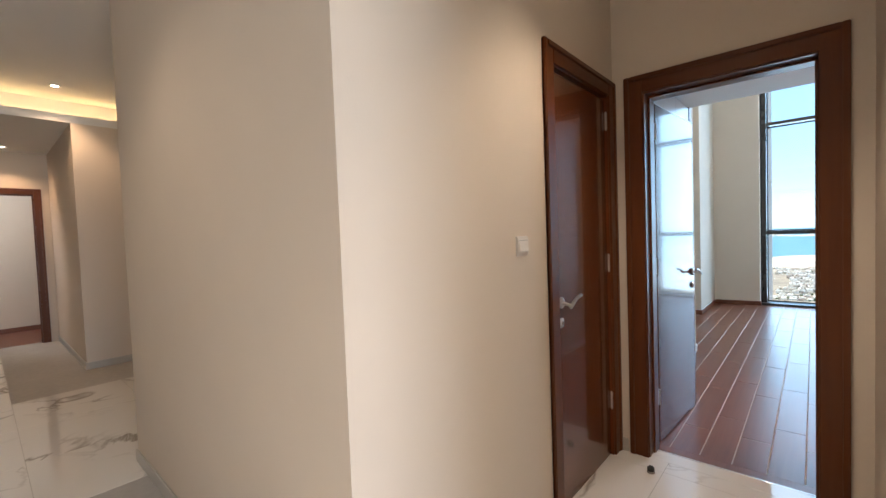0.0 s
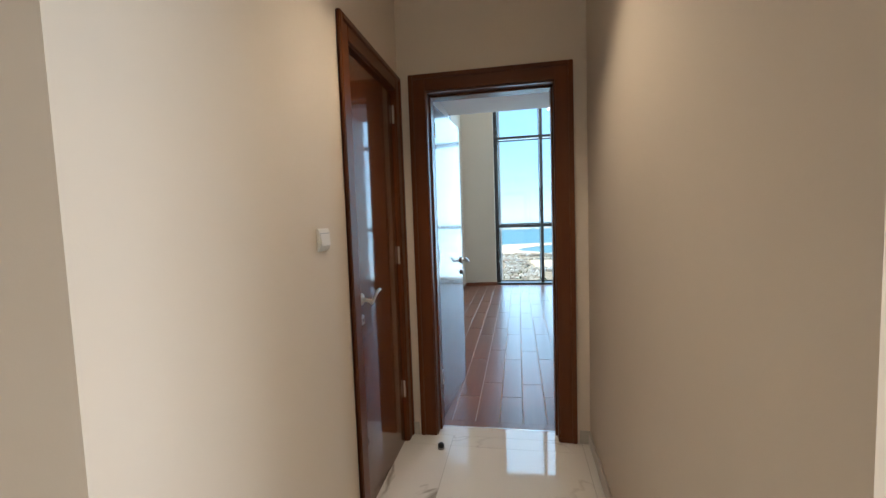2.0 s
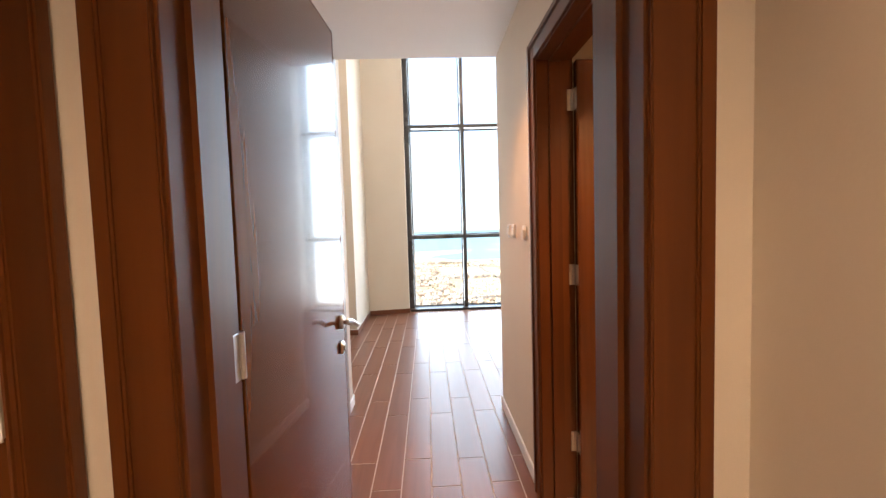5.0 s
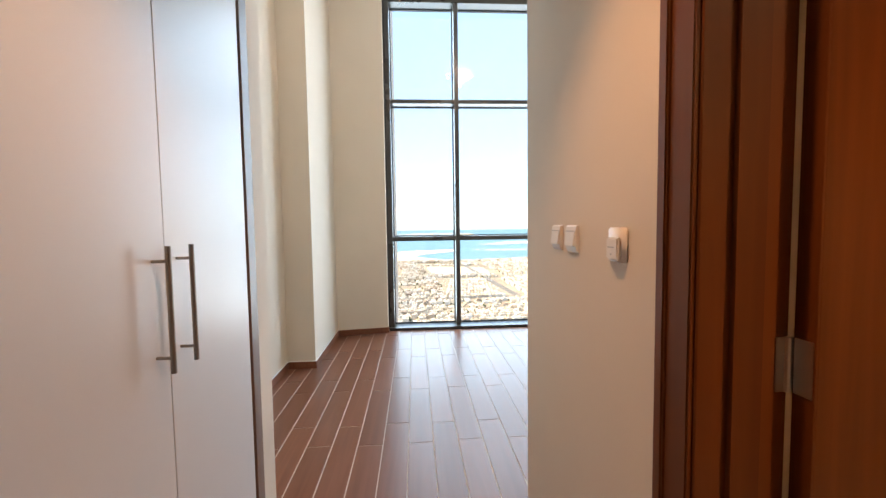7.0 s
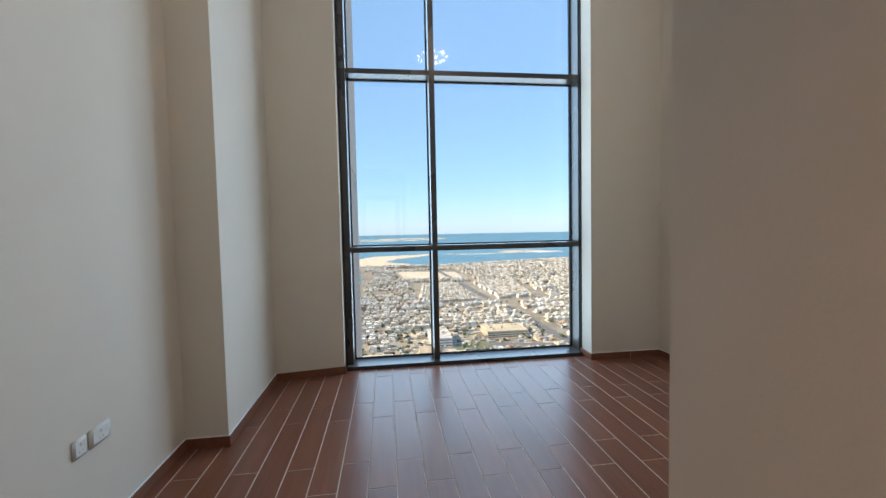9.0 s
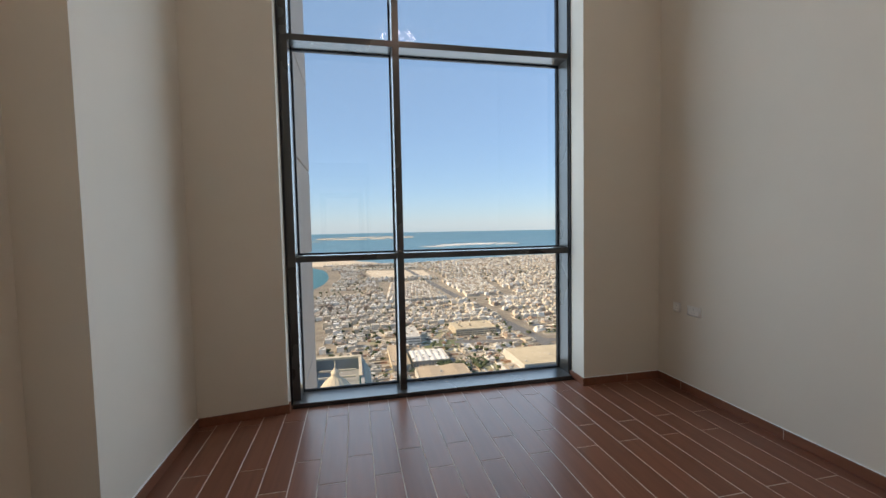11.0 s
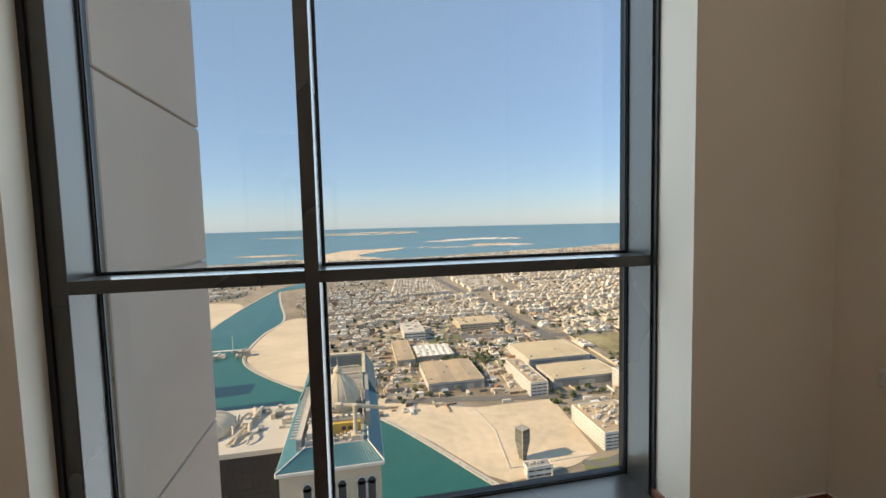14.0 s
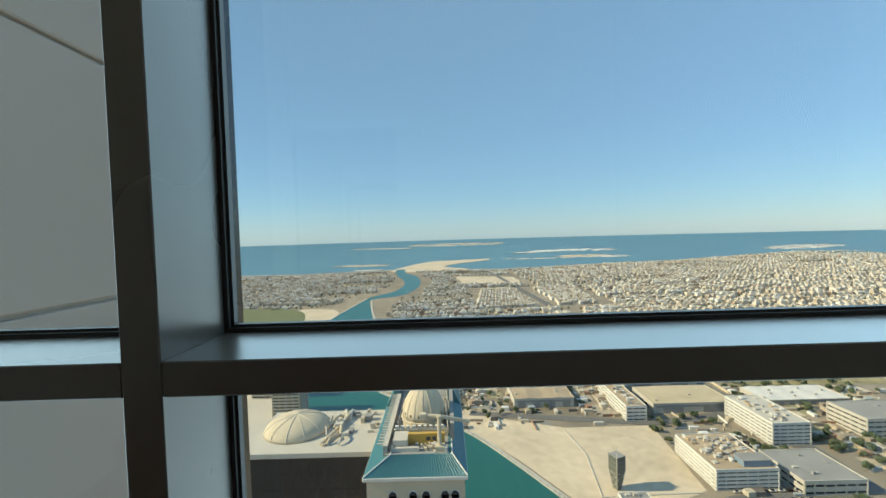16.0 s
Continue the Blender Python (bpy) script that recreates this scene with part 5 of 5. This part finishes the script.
# plots of 15 by 19 m, two rows back to back between the streets
py, row = 302.0, 0
while py < 2850:
    plot, column = 15.0, 0
    px = -0.72 * py
    while px < 1.2 * py + 40:
        rb = random.Random(int(px // 195) * 131 + (row // 4) * 17)
        dens, wing, tall, bare = rb.uniform(.72, .97), rb.random(), rb.choice([4, 7, 7.5, 7.5, 8]), rb.random() < .07
        gx, gy = px + 26 * math.sin(py / 520), py + 14 * math.sin(px / 430)
        ang = .05 * math.sin(py / 520) + rc.uniform(-.03, .03)
        if free(gx, gy) and not bare and rc.random() < dens:
            w, d, h = rc.uniform(8.5, 13.5), rc.uniform(8, 12.5), tall * rc.uniform(.85, 1.1)
            if py < 690 and gx > 0:
                if rc.random() < .42:
                    px += plot
                    continue
                w, d, h = rc.uniform(7, 15), rc.uniform(6, 16), rc.uniform(3, 5.5)
                for k in range(7):
                    loose_box(gx + rc.uniform(-.45, .45) * w, gy + rc.uniform(-.45, .45) * d, G + h, rc.uniform(.8, 2.6), rc.uniform(.8, 2.0), rc.uniform(.5, 1.4), ang)
            loose_box(gx, gy, G, w, d, h, ang)
            if rc.random() < .3 + .5 * wing:
                loose_box(gx + rc.choice([-1, 1]) * w * .42, gy - d * .3, G, w * rc.uniform(.35, .6), d * rc.uniform(.5, .9), h * rc.uniform(.45, .7), ang)
            if py < 1700:
                loose_box(gx + rc.uniform(-.25, .25) * w, gy + rc.uniform(-.2, .2) * d, G + h, w * rc.uniform(.25, .45), d * rc.uniform(.25, .5), rc.uniform(1.6, 3.0), ang)
            if py < 1000:
                loose_box(gx - plot * .49, gy, G, .35, 18, 2.1, ang)
                loose_box(gx, gy - 9.3 if row % 2 else gy + 9.3, G, plot * .7, .35, 2.1, ang)
                loose_box(gx + rc.uniform(-.45, .45) * plot, gy - 8.4, G, rc.uniform(1.8, 4.6), rc.uniform(1.8, 4), rc.uniform(1.3, 2.8), ang)
                for k in range(3):
                    loose_box(gx + rc.uniform(-.4, .4) * w, gy + rc.uniform(-.4, .4) * d, G + h, rc.uniform(.8, 1.8), rc.uniform(.8, 1.8), rc.uniform(.6, 1.3), ang)
        if free(gx, gy, -4) and rc.random() < .72:
            trees.append((gx + plot * rc.uniform(.35, .6), gy + rc.uniform(-10, 10)))
        column += 1
        px += plot + (9 if column % 12 == 0 else 0)
    row += 1
    py += 19 if row % 2 else 29
# terraces of white row houses
for row in range(13):
    for k in range(34):
        if rc.random() < .92:
            bx, by = 70 + k * 8.4 + row * 3, 940 + row * 24 + k * 1.1
            if not 205 < bx < 262:
                loose_box(bx, by, G, 7.2, 10, 7.0, .13)
                loose_box(bx + 1.2, by + 1, G + 7, 2.6, 4, 2.2, .13)
me = bpy.data.meshes.new("villas")
me.from_pydata(verts, [], faces)
me.materials.append(VILLA)
tagged(new("villas", me), "white and tan flat-roofed villas of the city", "houses", kind="stuff")

for k in range(500):
    x, y = rc.uniform(170, 420), rc.uniform(255, 460)
    if (x > 222 or y > 325) and not any(a - 3 < x < b + 3 and c - 3 < y < d + 3 for a, b, c, d in ((172, 218, 268, 322), (246, 278, 323, 378), (158, 177, 371, 440), (330, 400, 330, 365), (222, 262, 262, 300), (196, 262, 388, 428), (300, 380, 395, 430), (260, 284, 240, 500))) and rc.random() < .55:
        trees.append((x, y))
# yard surfaces, vehicles, tanks and stores lying about between the near buildings
LANE = [(20, 396), (180, 366), (262, 383)]


def yard_free(x, y, pad):
    if x < 182 and y < 366 or 256 - pad < x < 288 + pad or 296 < x < 480 and 434 < y < 556 or y < 262:
        return False
    if abs(y - np.interp(x, [20, 180, 262], [396, 366, 383])) < 6 + pad and x < 262:
        return False
    if abs(y - np.interp(x, [140, 291, 470, 900], [590, 562, 566, 590])) < 8 + pad and x > 130:
        return False
    return not any(a - pad < x < c + pad and b - pad < y < d + pad for a, b, c, d in FOOT)


cv, cf, yv, yf = [], [], [], []
rc2 = random.Random(21)
for k in range(420):
    x, y = rc2.uniform(15, 430), rc2.uniform(262, 700)
    w, d = rc2.uniform(10, 34), rc2.uniform(8, 26)
    if yard_free(x, y, 8):
        i, z = len(yv), G + .06 + .0006 * k
        yv.extend([(x - w / 2, y - d / 2, z), (x + w / 2, y - d / 2, z), (x + w / 2, y + d / 2, z), (x - w / 2, y + d / 2, z)])
        yf.append((i, i + 1, i + 2, i + 3))
for k in range(2600):
    x, y = rc2.uniform(10, 440), rc2.uniform(256, 700)
    if yard_free(x, y, 2):
        w, d, h = rc2.choice([(4.4, 1.8, 1.4), (1.8, 4.4, 1.4), (2.5, 2.2, 2.2), (9, 2.6, 2.6), (2.6, 8, 2.8), (6, 5, 3.2), (14, .4, 2), (.4, 14, 2), (1.2, 1.2, 1.8)])
        verts, faces = cv, cf
        loose_box(x, y, G, w * rc2.uniform(.7, 1.2), d * rc2.uniform(.8, 1.2), h * rc2.uniform(.8, 1.2), rc2.uniform(-.12, .12))
    elif k % 3 == 0 and yard_free(x, y, -2) and rc2.random() < .25:
        trees.append((x, y))
for k in range(110):
    x, y = rc2.uniform(20, 430), rc2.uniform(400, 690)
    if yard_free(x, y, 3):
        trees.append((x, y))
for name, vv, ff, mt, lab, cat in (("yard_surfaces", yv, yf, YARD, "patched paved and dusty yards between the buildings", "yards"), ("yard_clutter", cv, cf, STUFFC, "parked vehicles, stores and low yard walls", "clutter")):
    me = bpy.data.meshes.new(name)
    me.from_pydata(vv, [], ff)
    me.materials.append(mt)
    tagged(new(name, me), lab, cat, kind="stuff")
for k in range(60):
    trees.append((rc.uniform(-8, 12), rc.uniform(395, 470)))
for k in range(70):
    trees.append((rc.uniform(95, 155), rc.uniform(478, 500)))
ico_bm = bmesh.new()
bmesh.ops.create_icosphere(ico_bm, subdivisions=1, radius=1)
ico_v = [v.co.copy() for v in ico_bm.verts]
ico_f = [tuple(v.index for v in f.verts) for f in ico_bm.faces]
ico_bm.free()
tv, tf = [], []
for x, y in trees:
    for k in range(3 if y < 700 else 1):
        i = len(tv)
        r = rc.uniform(1.3, 3.0) * (1 if y < 900 else 1.15)
        ox, oy, oz = rc.uniform(-2, 2), rc.uniform(-2, 2), rc.uniform(2.2, 4.5)
        for v in ico_v:
            q = r * rc.uniform(.65, 1.2)
            tv.append((x + ox + v.x * q, y + oy + v.y * q, G + oz + v.z * q * .85))
        tf.extend([tuple(j + i for j in f) for f in ico_f])
me = bpy.data.meshes.new("city_trees")
me.from_pydata(tv, [], tf)
me.materials.append(LEAF)
tagged(new("city_trees", me), "dusty green street trees between the villas", "trees", kind="stuff")

# ---------------------------------------------------------------- floor pieces
def piece_mesh(name, w, d, t, material, bev):
    bm = bmesh.new()
    vb = [bm.verts.new(p) for p in ((0, 0, -t), (w, 0, -t), (w, d, -t), (0, d, -t))]
    vm = [bm.verts.new(p) for p in ((0, 0, -bev), (w, 0, -bev), (w, d, -bev), (0, d, -bev))]
    vt = [bm.verts.new(p) for p in ((bev, bev, 0), (w - bev, bev, 0), (w - bev, d - bev, 0), (bev, d - bev, 0))]
    for a, b in ((vb, vm), (vm, vt)):
        for i in range(4):
            j = (i + 1) % 4
            bm.faces.new((a[i], a[j], b[j], b[i]))
    bm.faces.new(vt)
    me = bpy.data.meshes.new(name)
    bm.to_mesh(me)
    bm.free()
    me.materials.append(material)
    return me


fl = structure("floor_bedroom", boxes((XLW, DOOR_T - .0, -.12, XRW, FR_Y + .02, -.0018)), GROUT, "red-brown wood-effect plank tile floor with pale joints", "floor")
PWID, PLEN, GAP = 0.1632, 0.885, 0.0062
cache = {}
x = XLW - .085
row = 0
rp = random.Random(3)
while x < XRW:
    y = (4.43 if row % 2 else 4.165) - PLEN * 5 + rp.uniform(-.012, .012)
    while y < FR_Y:
        a, b = max(x, XLW), min(x + PWID - GAP, XRW)
        c, d = max(y, DOOR_T), min(y + PLEN - GAP, FR_Y)
        hidden = (b < -.62 and d < 2.45) or (a > XR + .01 and d < PASS_END)
        if b - a > .02 and d - c > .02 and not hidden:
            key = (round(b - a, 3), round(d - c, 3))
            if key not in cache:
                cache[key] = piece_mesh("plank", key[0], key[1], .008, PLANK, .0012)
            p = new("plank", cache[key])
            p.location = (a, c, 0)
            p.parent = fl
        y += PLEN
    x += PWID
    row += 1

hf = structure("floor_hall", boxes((-8.3, -4.2, -.12, 4.3, 0, -.0012), (XL, -.0, -.12, XR, .115, -.0012), (-5.85, -1.9, -.119, -2.75, -.8, -.0013)), TGROUT, "polished white veined marble tile floor", "floor")
TW = 0.80
tile_cache = {}
i = 0
x = -8.3 + .02
while x < 4.3:
    y = -4.2
    for y0 in [-.122 - .8 * k for k in range(6)]:
        y1 = y0 + TW
        a, b, c, d = x, min(x + TW - .002, 4.3), max(y0, -4.2), min(y0 + TW - .002, 0.0)
        if d > -1.9 and not (XL - .8 < x < XR):
            if not (-5.85 < x < -2.75):
                continue
        if d - c < .03 or b - a < .03:
            continue
        key = (round(b - a, 3), round(d - c, 3))
        if key not in tile_cache:
            tile_cache[key] = piece_mesh("floor_tile", key[0], key[1], .01, MARBLE, .0006)
        p = new("floor_tile", tile_cache[key])
        p.location = (a, c, 0)
        p.parent = hf
    x += TW
structure("threshold_bedroom", boxes((DX0, 0.0, -.11, DX1, .112, .001), bevel=.001, seg=1), MARBLE, "white marble strip in the bedroom doorway", "threshold")
structure("trim_threshold", boxes((DX0, .112, -.11, DX1, .122, .003), bevel=.001, seg=1), STEEL, "thin steel floor trim", "trim")
structure("threshold_floor", boxes((DX0, .122, -.11, DX1, DOOR_T + .005, -.0005)), PLANK, "wood-effect plank strip in the doorway", "floor")
bf = structure("floor_bathroom", boxes((XR, DOOR_T, -.12, 2.6, PASS_END - .15, .002)), MARBLE, "white marble bathroom floor", "floor")
